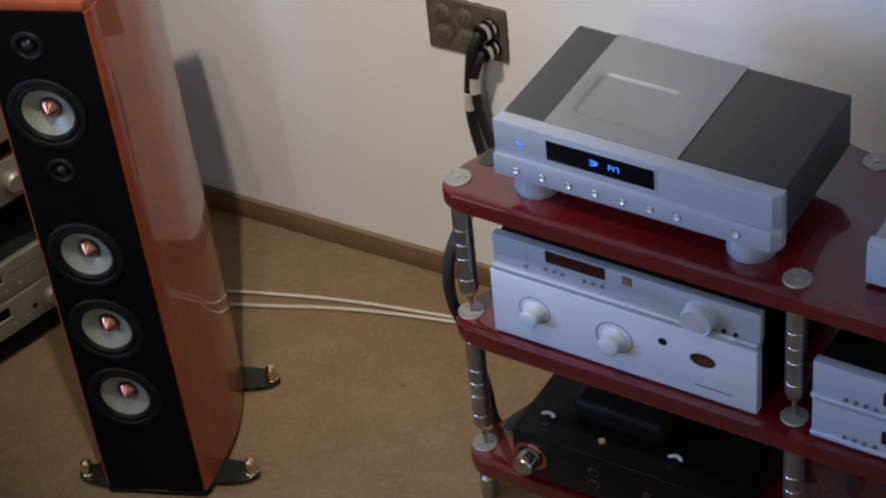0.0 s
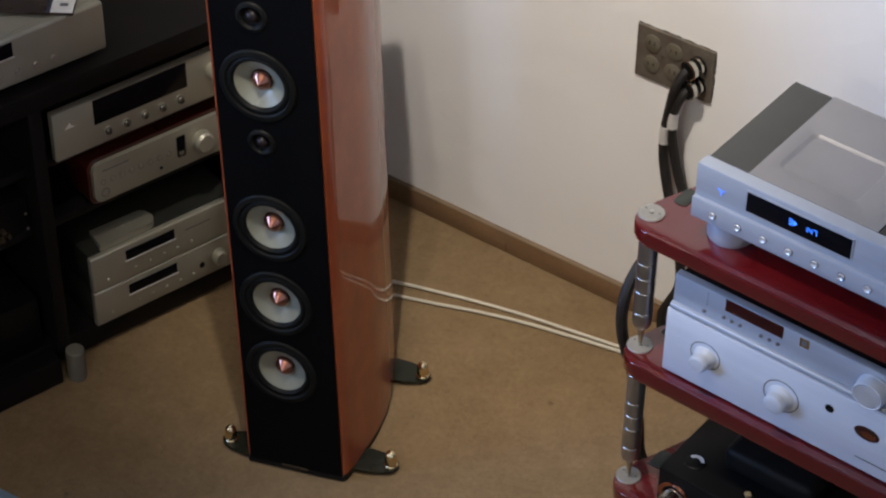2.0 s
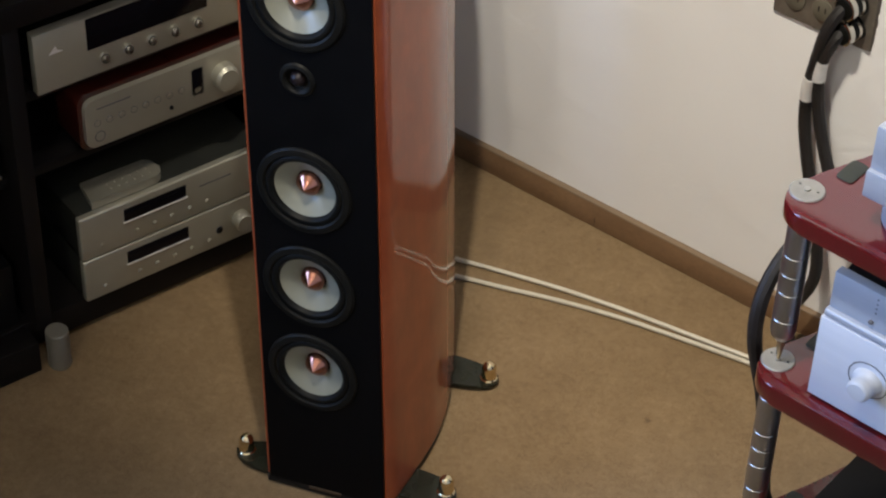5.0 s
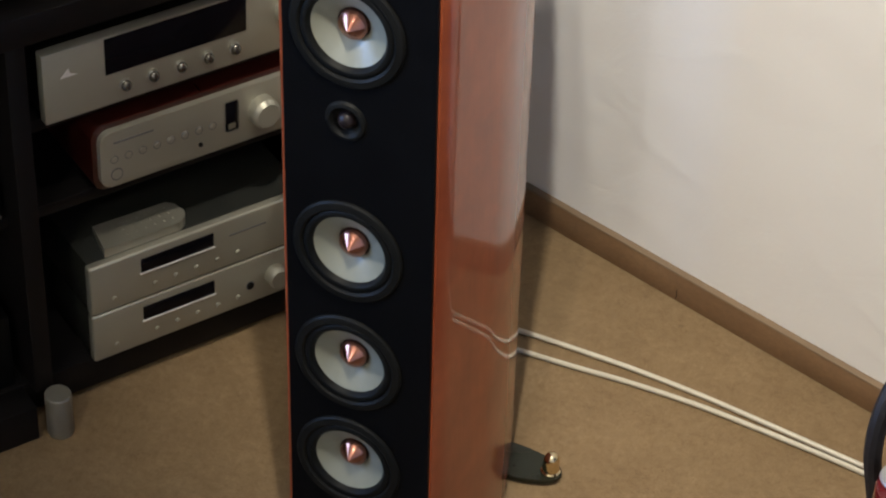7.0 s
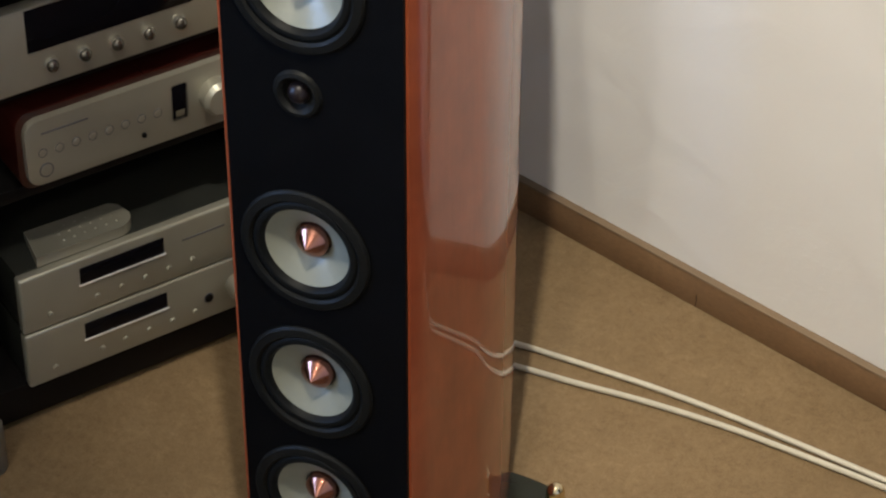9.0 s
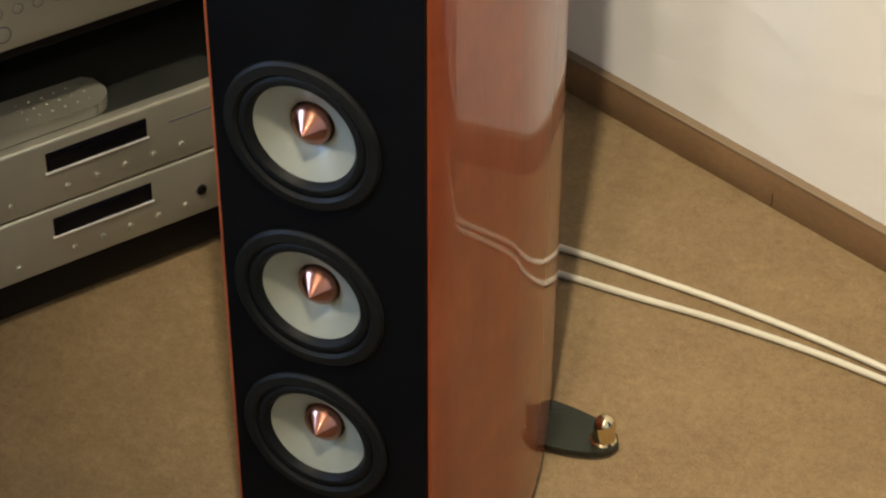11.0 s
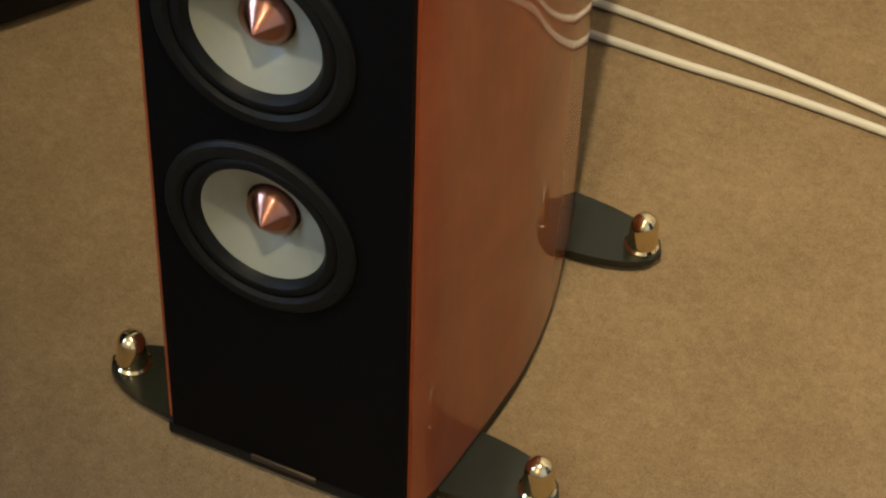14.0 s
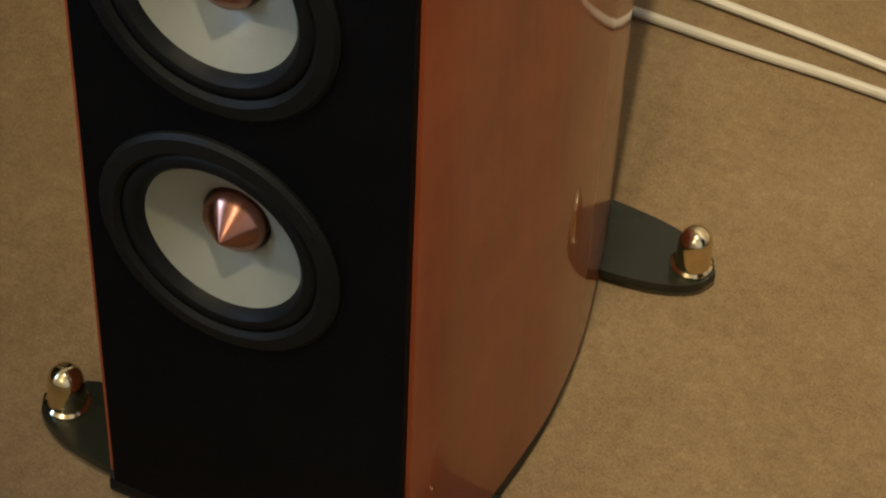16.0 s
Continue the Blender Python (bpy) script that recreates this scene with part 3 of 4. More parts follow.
def digit_bars(bm, u, v, z, h, pattern):
    """Segments of a display digit."""
    w = h * 0.5
    seg = {"a": (0, w, h, h), "d": (0, w, 0, 0), "g": (0, w, h / 2, h / 2), "f": (0, 0, h / 2, h), "b": (w, w, h / 2, h), "e": (0, 0, 0, h / 2), "c": (w, w, 0, h / 2)}
    t = h * 0.055
    for s in pattern:
        x0, x1, z0, z1 = seg[s]
        box(bm, u + x0 - t, u + x1 + t, v - 0.0006, v, z + z0 - t, z + z1 + t)


def cd_player():
    cd = thing("cd_player", RACK @ at(0.009, 0, 0), "silver top-class disc player with dark grey lid on three feet", "CD player")
    u0, u1, v0, v1, z0, z1 = 0.650, 1.134, 0.268, 0.548, 0.836, 0.946
    mid = z0 + 0.043
    # the front: an upper face, a ledge and a lower face with sloped ends
    face = B()
    prism(face, [(u0, v0), (u1 - 0.012, v0), (u1, v0 + 0.012), (u1, v0 + 0.026), (u0, v0 + 0.026)], mid, z1, 0.0015)
    body = part("front_panel", face, SILVER, cd, "brushed silver front")
    part("front_ledge", prism(B(), [(u0 - 0.001, v0 - 0.006), (u1 - 0.012, v0 - 0.006), (u1 + 0.001, v0 + 0.008), (u1 + 0.001, v0 + 0.024), (u0 - 0.001, v0 + 0.024)], z0, mid, 0.002), SILVER, cd)
    part("case", box(B(), u0 + 0.004, u1 - 0.004, v0 + 0.026, v1, z0 + 0.004, z1 - 0.0062, 0.002), CHARCOAL, cd, "charcoal metal case")
    for a, b in ((u0 + 0.004, u0 + 0.075), (u1 - 0.178, u1 - 0.004)):
        part("side_lid", box(B(), a, b, v0 + 0.026, v1, z1 - 0.006, z1 - 0.0015, 0.001), CHARCOAL, cd, "charcoal textured lid")
    # the middle lid has a shallow hollow with round corners
    ru0, ru1, rv0, rv1 = u0 + 0.100, u1 - 0.238, v0 + 0.066, v0 + 0.182
    lu0, lu1, lv0, lv1 = u0 + 0.076, u1 - 0.179, v0 + 0.026, v1 + 0.002
    cu, cv = (ru0 + ru1) / 2, (rv0 + rv1) / 2
    rim = rounded(ru0, ru1, rv0, rv1, 0.016)
    bm = B()

    def loop(points, z):
        return [bm.verts.new((x, y, z)) for x, y in points]
    far = []
    for x, y in rim:
        dx, dy = x - cu, y - cv
        k = min((lu1 - cu) / dx if dx > 1e-6 else 99, (lu0 - cu) / dx if dx < -1e-6 else 99, (lv1 - cv) / dy if dy > 1e-6 else 99, (lv0 - cv) / dy if dy < -1e-6 else 99)
        far.append((cu + k * dx, cv + k * dy))
    # the outer corners are kept square
    for cx, cy in ((lu0, lv0), (lu0, lv1), (lu1, lv0), (lu1, lv1)):
        i = min(range(len(far)), key=lambda q: (far[q][0] - cx) ** 2 + (far[q][1] - cy) ** 2)
        far[i] = (cx, cy)
    loops = [loop(far, z1 - 0.006), loop(far, z1), loop(rim, z1), loop(rounded(ru0 + 0.0012, ru1 - 0.0012, rv0 + 0.0012, rv1 - 0.0012, 0.0148), z1 - 0.0006),
             loop(rounded(ru0 + 0.006, ru1 - 0.006, rv0 + 0.006, rv1 - 0.006, 0.010), z1 - 0.0042), loop(rounded(ru0 + 0.008, ru1 - 0.008, rv0 + 0.008, rv1 - 0.008, 0.008), z1 - 0.0046)]
    for a, b in zip(loops, loops[1:]):
        for k in range(len(a)):
            bm.faces.new((a[k], a[(k + 1) % len(a)], b[(k + 1) % len(b)], b[k]))
    bm.faces.new(loops[-1])
    part("centre_lid", bm, SILVER_TOP, cd, "grey disc lid with a shallow rounded hollow")
    du0, du1, dz0, dz1 = 0.743, 0.930, 0.893, 0.934
    disp = part("display", box(B(), du0, du1, v0 - 0.0012, v0 + 0.002, dz0, dz1, 0.0008), GLASSY, cd, "black display window")
    fr = B()
    for x0, x1, q0, q1 in ((du0 - 0.002, du1 + 0.002, dz0 - 0.002, dz0), (du0 - 0.002, du1 + 0.002, dz1, dz1 + 0.002), (du0 - 0.002, du0, dz0, dz1), (du1, du1 + 0.002, dz0, dz1)):
        box(fr, x0, x1, v0 - 0.0016, v0 + 0.002, q0, q1)
    part("window_frame", fr, SILVER, disp)
    dg = B()
    digit_bars(dg, 0.820, v0 - 0.0013, 0.9085, 0.0105, "abgcd")
    for k in range(5):
        box(dg, 0.8275 + 0.0013 * k, 0.8288 + 0.0013 * k, v0 - 0.0019, v0 - 0.0013, 0.9090 + 0.0010 * k, 0.9190 - 0.0010 * k)
    for k, pat in enumerate(("bc", "fgbc", "abc")):
        digit_bars(dg, 0.8475 + 0.0082 * k, v0 - 0.0013, 0.9085, 0.0098, pat)
    part("digits", dg, BLUE_LED, disp, "glowing blue digits")
    lg = B()
    for turn in (35, 145, 270):
        w = radians(turn)
        m = at(0.697, v0 - 0.001, 0.908) @ Matrix.Rotation(-w, 4, "Y")
        q = box(B(), 0.0, 0.0082, -0.0004, 0.0004, -0.0005, 0.0005)
        bmesh.ops.transform(q, verts=q.verts, matrix=m)
        me = bpy.data.meshes.new("arm")
        q.to_mesh(me)
        q.free()
        lg.from_mesh(me)
        bpy.data.meshes.remove(me)
    part("logo_light", lg, BLUE_LED, cd, "small glowing blue emblem")
    dish_buttons(cd, [(0.688 + 0.0468 * k, 0.856) for k in range(7)] + [(1.066, 0.856)], v0 - 0.006, 0.0066)
    for u, v in ((u0 + 0.050, v0 + 0.040), (u1 - 0.062, v0 + 0.040), (0.89, v1 - 0.05)):
        part("foot", lathe(B(), [(0, 0.7902), (0.037, 0.7902), (0.039, 0.794), (0.039, 0.828), (0.036, z0 + 0.006), (0, z0 + 0.006)], at(u, v, 0), 40), SILVER, cd, "round aluminium foot")
    for du in (0.035, 0.085):
        part("socket", lathe(B(), [(0.006, 0), (0.006, 0.022), (0.004, 0.026), (0, 0.026)], at(u1 - 0.13 + du, v1, z1 - 0.022) @ Matrix.Rotation(radians(-90), 4, "X"), 14), GOLD, cd)
    return cd


def knob(parent, u, v, z, r, depth, mat=SILVER, name="knob", ring=True):
    """A bulbous turned knob on a wider foot, in an engraved circle."""
    k = part(name, lathe(B(), [(r * 1.30, 0), (r * 1.28, 0.002), (r * 1.12, 0.006), (r * 0.98, 0.009), (r * 0.95, 0.012), (r, 0.015), (r, depth * 0.78), (r * 0.95, depth * 0.90), (r * 0.80, depth * 0.98), (r * 0.5, depth), (0, depth * 1.01)], at(u, v, z) @ FRONT, 40), mat, parent)
    if ring:
        part("ring", lathe(B(), [(r * 1.66, -0.001), (r * 1.66, 0.0004), (r * 1.76, 0.0004), (r * 1.76, -0.001)], at(u, v, z + 0.003) @ FRONT, 40), ENGRAVE, k)
    return k


def amplifier(name, m, label):
    am = thing(name, RACK @ m, label, "amplifier", group="integrated amplifiers")
    u0, u1, v0, v1, z0, z1 = 0.640, 1.112, 0.244, 0.600, 0.4835, 0.706
    mid = 0.630
    part("lower_front", box(B(), u0 - 0.004, u1, v0, v0 + 0.02, z0 + 0.004, mid, 0.0015), DAYLIT_SILVER, am, "silver lower front, paler with daylight in its colour")
    part("upper_front", box(B(), u0, u1 + 0.002, v0 + 0.009, v0 + 0.024, mid + 0.014, z1, 0.0015), SILVER, am, "silver upper front")
    part("ledge", box(B(), u0 - 0.002, u1 + 0.002, v0 + 0.001, v0 + 0.022, mid + 0.001, mid + 0.014, 0.004, 3), SILVER, am, "rounded silver ledge")
    case = part("case", box(B(), u0 + 0.006, u1 - 0.004, v0 + 0.024, v1, z0 + 0.006, z1 - 0.002, 0.002), BLACKBOX, am, "black metal case")
    for k in range(14):
        part("vent_slot", box(B(), 0.72 + 0.024 * k, 0.732 + 0.024 * k, v0 + 0.09, v1 - 0.06, z1 - 0.002, z1 - 0.0014), RUBBER, case)
    part("display", box(B(), 0.738, 0.846, v0 + 0.0078, v0 + 0.012, 0.678, 0.708 - 0.004, 0.0008), REDGLASS, am, "dark red display window")
    knob(am, 0.716, v0, 0.562, 0.0165, 0.027, KNOB)
    knob(am, 0.862, v0, 0.558, 0.0190, 0.027, KNOB)
    m = at(1.014, v0 + 0.009, 0.668) @ FRONT
    vol = part("volume_knob", lathe(B(), [(0.0295, 0), (0.0292, 0.003), (0.0275, 0.005), (0.0270, 0.022), (0.0258, 0.0243), (0.0242, 0.0243), (0.0232, 0.0230), (0, 0.0226)], m, 48), KNOB, am, "large silver volume knob with a dished face")
    part("face", lathe(B(), [(0.0224, 0.0232), (0.0205, 0.0236), (0, 0.0232)], m, 40), CHROME, vol, "bright spun metal face")
    part("socket", lathe(B(), [(0.0080, -0.001), (0.0080, 0.0008), (0.0068, 0.0012), (0.0060, 0.0005), (0, 0.0004)], at(0.949, v0, 0.588) @ FRONT, 20), BLACKBOX, am)
    bm = lathe(B(), [(0.0225, -0.001), (0.0225, 0.0012), (0.021, 0.0018), (0, 0.0018)], Matrix.LocRotScale((1.019, v0, 0.574), FRONT.to_quaternion(), (1, 0.62, 1)), 36)
    badge = part("oval_badge", bm, CASE_RED, am, "oval red and gold badge")
    part("badge_inlay", lathe(B(), [(0.014, 0.0016), (0.0135, 0.0023), (0, 0.0024)], Matrix.LocRotScale((1.022, v0, 0.573), FRONT.to_quaternion(), (1, 0.45, 1)), 30), COPPER, badge)
    part("emblem", box(B(), 0.8765, 0.8935, v0 + 0.0076, v0 + 0.012, 0.682, 0.701, 0.0005), GOLD, am, "small square emblem")
    part("emblem_figure", box(B(), 0.880, 0.890, v0 + 0.0072, v0 + 0.010, 0.686, 0.697, 0.0005), ENGRAVE, am)
    buttons(am, [(0.737 + 0.0155 * k, 0.662) for k in range(3)] + [(0.808 + 0.0155 * k, 0.662) for k in range(3)] + [(0.700, 0.655)], v0 + 0.009, 0.0034, ENGRAVE)
    buttons(am, [(1.052, 0.647), (1.072, 0.647)], v0 + 0.009, 0.0042, BLACKBOX)
    dots = B()
    for k in range(4):
        lathe(dots, [(0.0014, 0), (0.0014, 0.0004), (0, 0.0005)], at(0.704, v0 + 0.009, 0.672 + 0.008 * k) @ FRONT, 8)
    part("indicator_dots", dots, ENGRAVE, am)
    part("print_bars", box(B(), 1.005, 1.070, v0 - 0.0004, v0 + 0.001, 0.512, 0.5145), ENGRAVE, am)
    for u, v in ((u0 + 0.05, v0 + 0.05), (u1 - 0.05, v0 + 0.05), (u0 + 0.05, v1 - 0.05), (u1 - 0.05, v1 - 0.05)):
        part("foot", lathe(B(), [(0, 0.481), (0.016, 0.481), (0.016, z0 + 0.008), (0, z0 + 0.008)], at(u, v, 0), 20), RUBBER, am)
    return am


def second_unit():
    am = thing("disc_transport", RACK, "two-tier silver hi-fi unit on the rack's next bay", "hi-fi unit")
    u0, u1, v0, v1 = 1.212, 1.68, 0.244, 0.60
    for z0, z1 in ((0.487, 0.566), (0.572, 0.652)):
        tier = part("tier", box(B(), u0, u1, v0, v0 + 0.018, z0, z1, 0.0015), SILVER, am, "silver front tier")
        part("ledge", box(B(), u0 - 0.002, u1 + 0.002, v0 - 0.005, v0 + 0.016, z0, z0 + 0.012, 0.004, 3), SILVER, tier)
        buttons(tier, [(u0 + 0.055 + 0.0165 * k, z0 + 0.017) for k in range(4)], v0 - 0.001, 0.0036, ENGRAVE)
        part("tier_window", box(B(), u0 + 0.115, u0 + 0.22, v0 - 0.0012, v0 + 0.002, z1 - 0.05, z1 - 0.022, 0.0006), REDGLASS, tier)
    part("case", box(B(), u0 + 0.006, u1 - 0.006, v0 + 0.018, v1, 0.489, 0.650, 0.002), BLACKBOX, am, "black metal case")
    for u in (u0 + 0.05, u1 - 0.05):
        for v in (v0 + 0.05, v1 - 0.05):
            part("foot", lathe(B(), [(0, 0.4815), (0.015, 0.4815), (0.015, 0.490), (0, 0.490)], at(u, v, 0), 18), RUBBER, am)


def top_unit():
    am = thing("phono_stage", RACK, "flat silver unit at the far end of the top shelf", "hi-fi unit")
    part("front", box(B(), 1.268, 1.66, 0.300, 0.318, 0.797, 0.88, 0.002), SILVER, am, "silver front")
    part("case", box(B(), 1.272, 1.656, 0.318, 0.60, 0.799, 0.877, 0.002), SILVER_TOP, am)
    for u in (1.31, 1.62):
        for v in (0.35, 0.56):
            part("foot", lathe(B(), [(0, 0.7905), (0.014, 0.7905), (0.014, 0.8), (0, 0.8)], at(u, v, 0), 16), RUBBER, am)


def tube_amp():
    am = thing("power_amplifier", RACK, "black power amplifier with two dials on the lowest shelf", "amplifier")
    u0, u1, v0, v1, z0, z1 = 0.668, 1.08, 0.225, 0.60, 0.160, 0.268
    part("case", box(B(), u0, u1, v0, v1, z0, z1, 0.004), BLACKBOX, am, "black enamelled case")
    part("top_hood", box(B(), 0.752, 0.93, 0.29, 0.50, z1 - 0.001, z1 + 0.052, 0.016, 4), SLATE, am, "raised slate-grey hood")
    for u, r in ((0.704, 0.020), (1.04, 0.020)):
        k = part("dial", lathe(B(), [(r * 1.05, 0), (r * 1.05, 0.006), (r, 0.008), (r * 0.97, 0.030), (r * 0.88, 0.033), (0, 0.0335)], at(u, v0, 0.213) @ FRONT, 36), POLISHED, am, "chromed control knob")
        part("dial_ring", lathe(B(), [(r * 1.22, -0.001), (r * 1.22, 0.0016), (r * 1.62, 0.0016), (r * 1.62, -0.001)], at(u, v0, 0.213) @ FRONT, 36), COPPER, k, "copper ring")
    for u, z in ((0.826, 0.228), (0.826, 0.198), (0.93, 0.213)):
        buttons(am, [(u, z)], v0, 0.0080, BLACKBOX, "socket", COPPER)
    for u in (0.712, 0.955):
        bm = lathe(B(), [(0.018, 0), (0.018, 0.002), (0.0165, 0.003), (0, 0.003)], at(u, 0.272, z1), 28)
        mt = part("meter", bm, BLACKBOX, am, "round meter with white scale")
        arc = B()
        ou = [(u + 0.0150 * math.cos(radians(a)), 0.272 + 0.0150 * math.sin(radians(a))) for a in range(20, 161, 10)]
        ni_ = [(u + 0.0085 * math.cos(radians(a)), 0.272 + 0.0085 * math.sin(radians(a))) for a in range(160, 19, -10)]
        prism(arc, ou + ni_, z1 + 0.003, z1 + 0.0038)
        part("scale", arc, PAPER, mt)
    part("stud", lathe(B(), [(0.0072, 0), (0.0072, 0.005), (0.006, 0.006), (0, 0.006)], at(0.825, 0.262, z1), 4), STUD, am, "small square brass stud")
    for u in (u0 + 0.04, u1 - 0.04):
        for v in (v0 + 0.05, v1 - 0.05):
            part("foot", lathe(B(), [(0, 0.1435), (0.016, 0.1435), (0.016, 0.163), (0, 0.163)], at(u, v, 0), 18), RUBBER, am)


cd_player()
amplifier("integrated_amplifier", at(0.007, 0, 0), "white-silver integrated amplifier with three knobs on the middle shelf")
second_unit()
top_unit()
tube_amp()


# ---- wall outlet and mains cables ----
def wall_outlet():
    wo = thing("wall_outlet", ROOM @ Matrix.Translation((0.066, 0, 0)) @ Matrix.Diagonal((1, 1, 1.02, 1)), "tarnished metal outlet plate with ivory sockets", "wall outlet")
    y = WALL_N
    u0, u1, z0, z1 = 0.160, 0.338, 0.606, 0.728
    part("plate", box(B(), u0, u1, y - 0.006, y, z0, z1, 0.002), PLATE, wo, "tarnished steel plate")
    for u in (0.198, 0.248):
        for z in (0.694, 0.645):
            s = part("socket", lathe(B(), [(0.0185, -0.001), (0.0185, 0.0025), (0.017, 0.0035), (0, 0.0035)], Matrix.LocRotScale((u, y - 0.006, z), FRONT.to_quaternion(), (1, 1.05, 1)), 28), IVORY, wo, "ivory round socket")
            for du in (-0.006, 0.006):
                part("slot", box(B(), u + du - 0.001, u + du + 0.001, y - 0.0102, y - 0.009, z - 0.002, z + 0.007), BLACKBOX, s)
    for u, z in ((0.306, 0.686), (0.308, 0.641)):
        m = at(u, y - 0.006, z) @ Matrix.Rotation(radians(-14), 4, "Z") @ FRONT
        plug = part("connector", lathe(B(), [(0.0205, 0), (0.0205, 0.004), (0.0182, 0.006), (0.0182, 0.030), (0.0165, 0.034), (0.0135, 0.0345), (0, 0.0345)], m, 32), RUBBER, wo, "black round mains connector")
        for h, rr, half in ((0.0075, 0.0194, 0.0028), (0.0265, 0.0206, 0.0048)):
            part("collar", lathe(B(), [(rr - 0.003, h - half - 0.0008), (rr, h - half), (rr, h + half), (rr - 0.003, h + half + 0.0008)], m, 32), POLISHED, plug, "shiny metal collar")
    # a ragged dark strip painted as the shadow line between plate and plaster
    rng = random.Random(5)
    bm = B()
    edge = rounded(u0, u1, z0, z1, 0.006, 2)
    pts = []
    for k in range(len(edge)):
        a, b = Vector(edge[k]), Vector(edge[(k + 1) % len(edge)])
        n = max(1, int((b - a).length / 0.006))
        pts += [a.lerp(b, q / n) for q in range(n)]
    mid = Vector(((u0 + u1) / 2, (z0 + z1) / 2))
    outer, top, inner = [], [], []
    for p in pts:
        d = (p - mid).normalized()
        a, b, c = p + d * rng.uniform(0.0008, 0.0042), p + d * 0.0006, p - d * rng.uniform(0.0, 0.0025)
        outer.append(bm.verts.new((a.x, y - 0.0006, a.y)))
        top.append(bm.verts.new((b.x, y - 0.0008, b.y)))
        inner.append(bm.verts.new((c.x, y - 0.0010, c.y)))
    for a, b in ((outer, top), (top, inner)):
        for k in range(len(a)):
            bm.faces.new((a[k], a[(k + 1) % len(a)], b[(k + 1) % len(b)], b[k]))
    part("ragged_shade_line", bm, EDGE_SHADE, wo, "ragged dark line painted as shade round the plate")
    for u, z in ((0.223, 0.670),):
        part("screw", lathe(B(), [(0.004, 0), (0.004, 0.002), (0, 0.003)], at(u, y - 0.006, z) @ FRONT, 12), STEEL, wo)


wall_outlet()


HANG = ROOM @ Matrix.Translation((0.066, -0.010, 0)) @ Matrix.Diagonal((1, 1, 1.02, 1))


def mains_cable(points, sleeve, m=HANG):
    c = thing("mains_cable", m, "thick dark braided mains cable hanging from the outlet", "cable", group="mains cables")
    part("jacket", tube(B(), points, 0.0105), CABLE, c)
    part("sleeve", tube(B(), sleeve, 0.0116, 16, 3), HEAT, c, "silver marker sleeve")


mains_cable([(0.300, 0.832, 0.686), (0.292, 0.815, 0.678), (0.279, 0.805, 0.640), (0.268, 0.808, 0.575), (0.261, 0.812, 0.523), (0.262, 0.815, 0.46), (0.28, 0.81, 0.392), (0.32, 0.80, 0.28), (0.34, 0.79, 0.18), (0.31, 0.78, 0.08), (0.36, 0.77, 0.014), (0.55, 0.76, 0.012), (0.9, 0.72, 0.012)],
            [(0.264, 0.810, 0.545), (0.261, 0.812, 0.523), (0.2605, 0.813, 0.50)])
mains_cable([(0.302, 0.832, 0.641), (0.297, 0.815, 0.636), (0.287, 0.808, 0.61), (0.277, 0.81, 0.568), (0.281, 0.815, 0.50), (0.311, 0.81, 0.413), (0.37, 0.80, 0.31), (0.46, 0.79, 0.20), (0.55, 0.77, 0.10), (0.66, 0.75, 0.02), (0.95, 0.70, 0.012)],
            [(0.2795, 0.8095, 0.585), (0.277, 0.81, 0.568), (0.2772, 0.811, 0.546)])
mains_cable([(0.59, 0.56, 0.70), (0.555, 0.46, 0.67), (0.541, 0.37, 0.635), (0.538, 0.315, 0.612), (0.537, 0.285, 0.575), (0.537, 0.276, 0.53), (0.537, 0.281, 0.48), (0.538, 0.295, 0.43), (0.542, 0.32, 0.34), (0.548, 0.34, 0.22), (0.55, 0.36, 0.10), (0.56, 0.42, 0.015), (0.62, 0.56, 0.012)],
            [(0.575, 0.52, 0.690), (0.565, 0.49, 0.680), (0.557, 0.465, 0.671)], RACK)

# ---- the dark cabinet ----
CF = -0.600                                     # the front of the units in it
CAB = (pose(0, 0, 0, 0, 0, -35.26) @ at(0.028, -0.004, 0) @ Matrix.Diagonal((1, 0.965, 1.077, 1)) @ pose(0, 0, 0, 0, 0, 12)
       @ at(CF, 0.05, 0) @ Matrix.Rotation(radians(-12), 4, "Z") @ at(-CF, -0.05, 0))


def cabinet():
    cb = thing("audio_cabinet", CAB, "low black audio cabinet with open shelves", "cabinet")
    u0 = -1.00
    for z0, z1, front in ((0.012, 0.0645, -0.004), (0.330, 0.349, -0.02), (0.470, 0.489, -0.02), (0.640, 0.683, 0.03)):
        part("shelf", box(B(), u0, CF + front, -1.05, 0.52, z0, z1, 0.002), MATTBLACK, cb)
    for v in (-1.05, -0.100, 0.49):
        part("upright", box(B(), u0, CF + 0.022, v, v + 0.03, 0.0645, 0.640, 0.002), MATTBLACK, cb, "black upright")
    part("left_plinth", box(B(), CF - 0.02, CF + 0.045, -1.05, -0.110, 0.002, 0.062, 0.002), MATTBLACK, cb)
    part("back_panel", box(B(), u0 - 0.012, u0, -1.05, 0.52, 0.02, 0.65, 0.0), MATTBLACK, cb)
    for u, v in ((CF + 0.045, -0.075), (CF + 0.045, -1.0), (CF + 0.0, 0.47), (u0 + 0.06, -0.085), (u0 + 0.06, 0.47), (u0 + 0.06, -1.0)):
        top = 0.072 if u > CF + 0.02 else 0.012
        part("leg", lathe(B(), [(0, 0), (0.019, 0.0), (0.0205, 0.003), (0.0205, top - 0.002), (0.019, top), (0, top)], at(u, v, 0), 28), GREYLEG, cb, "round grey metal leg")
    return cb


cabinet()
SIDE = Matrix.Rotation(radians(90), 4, "Y")      # turns a lathe's axis to face +x


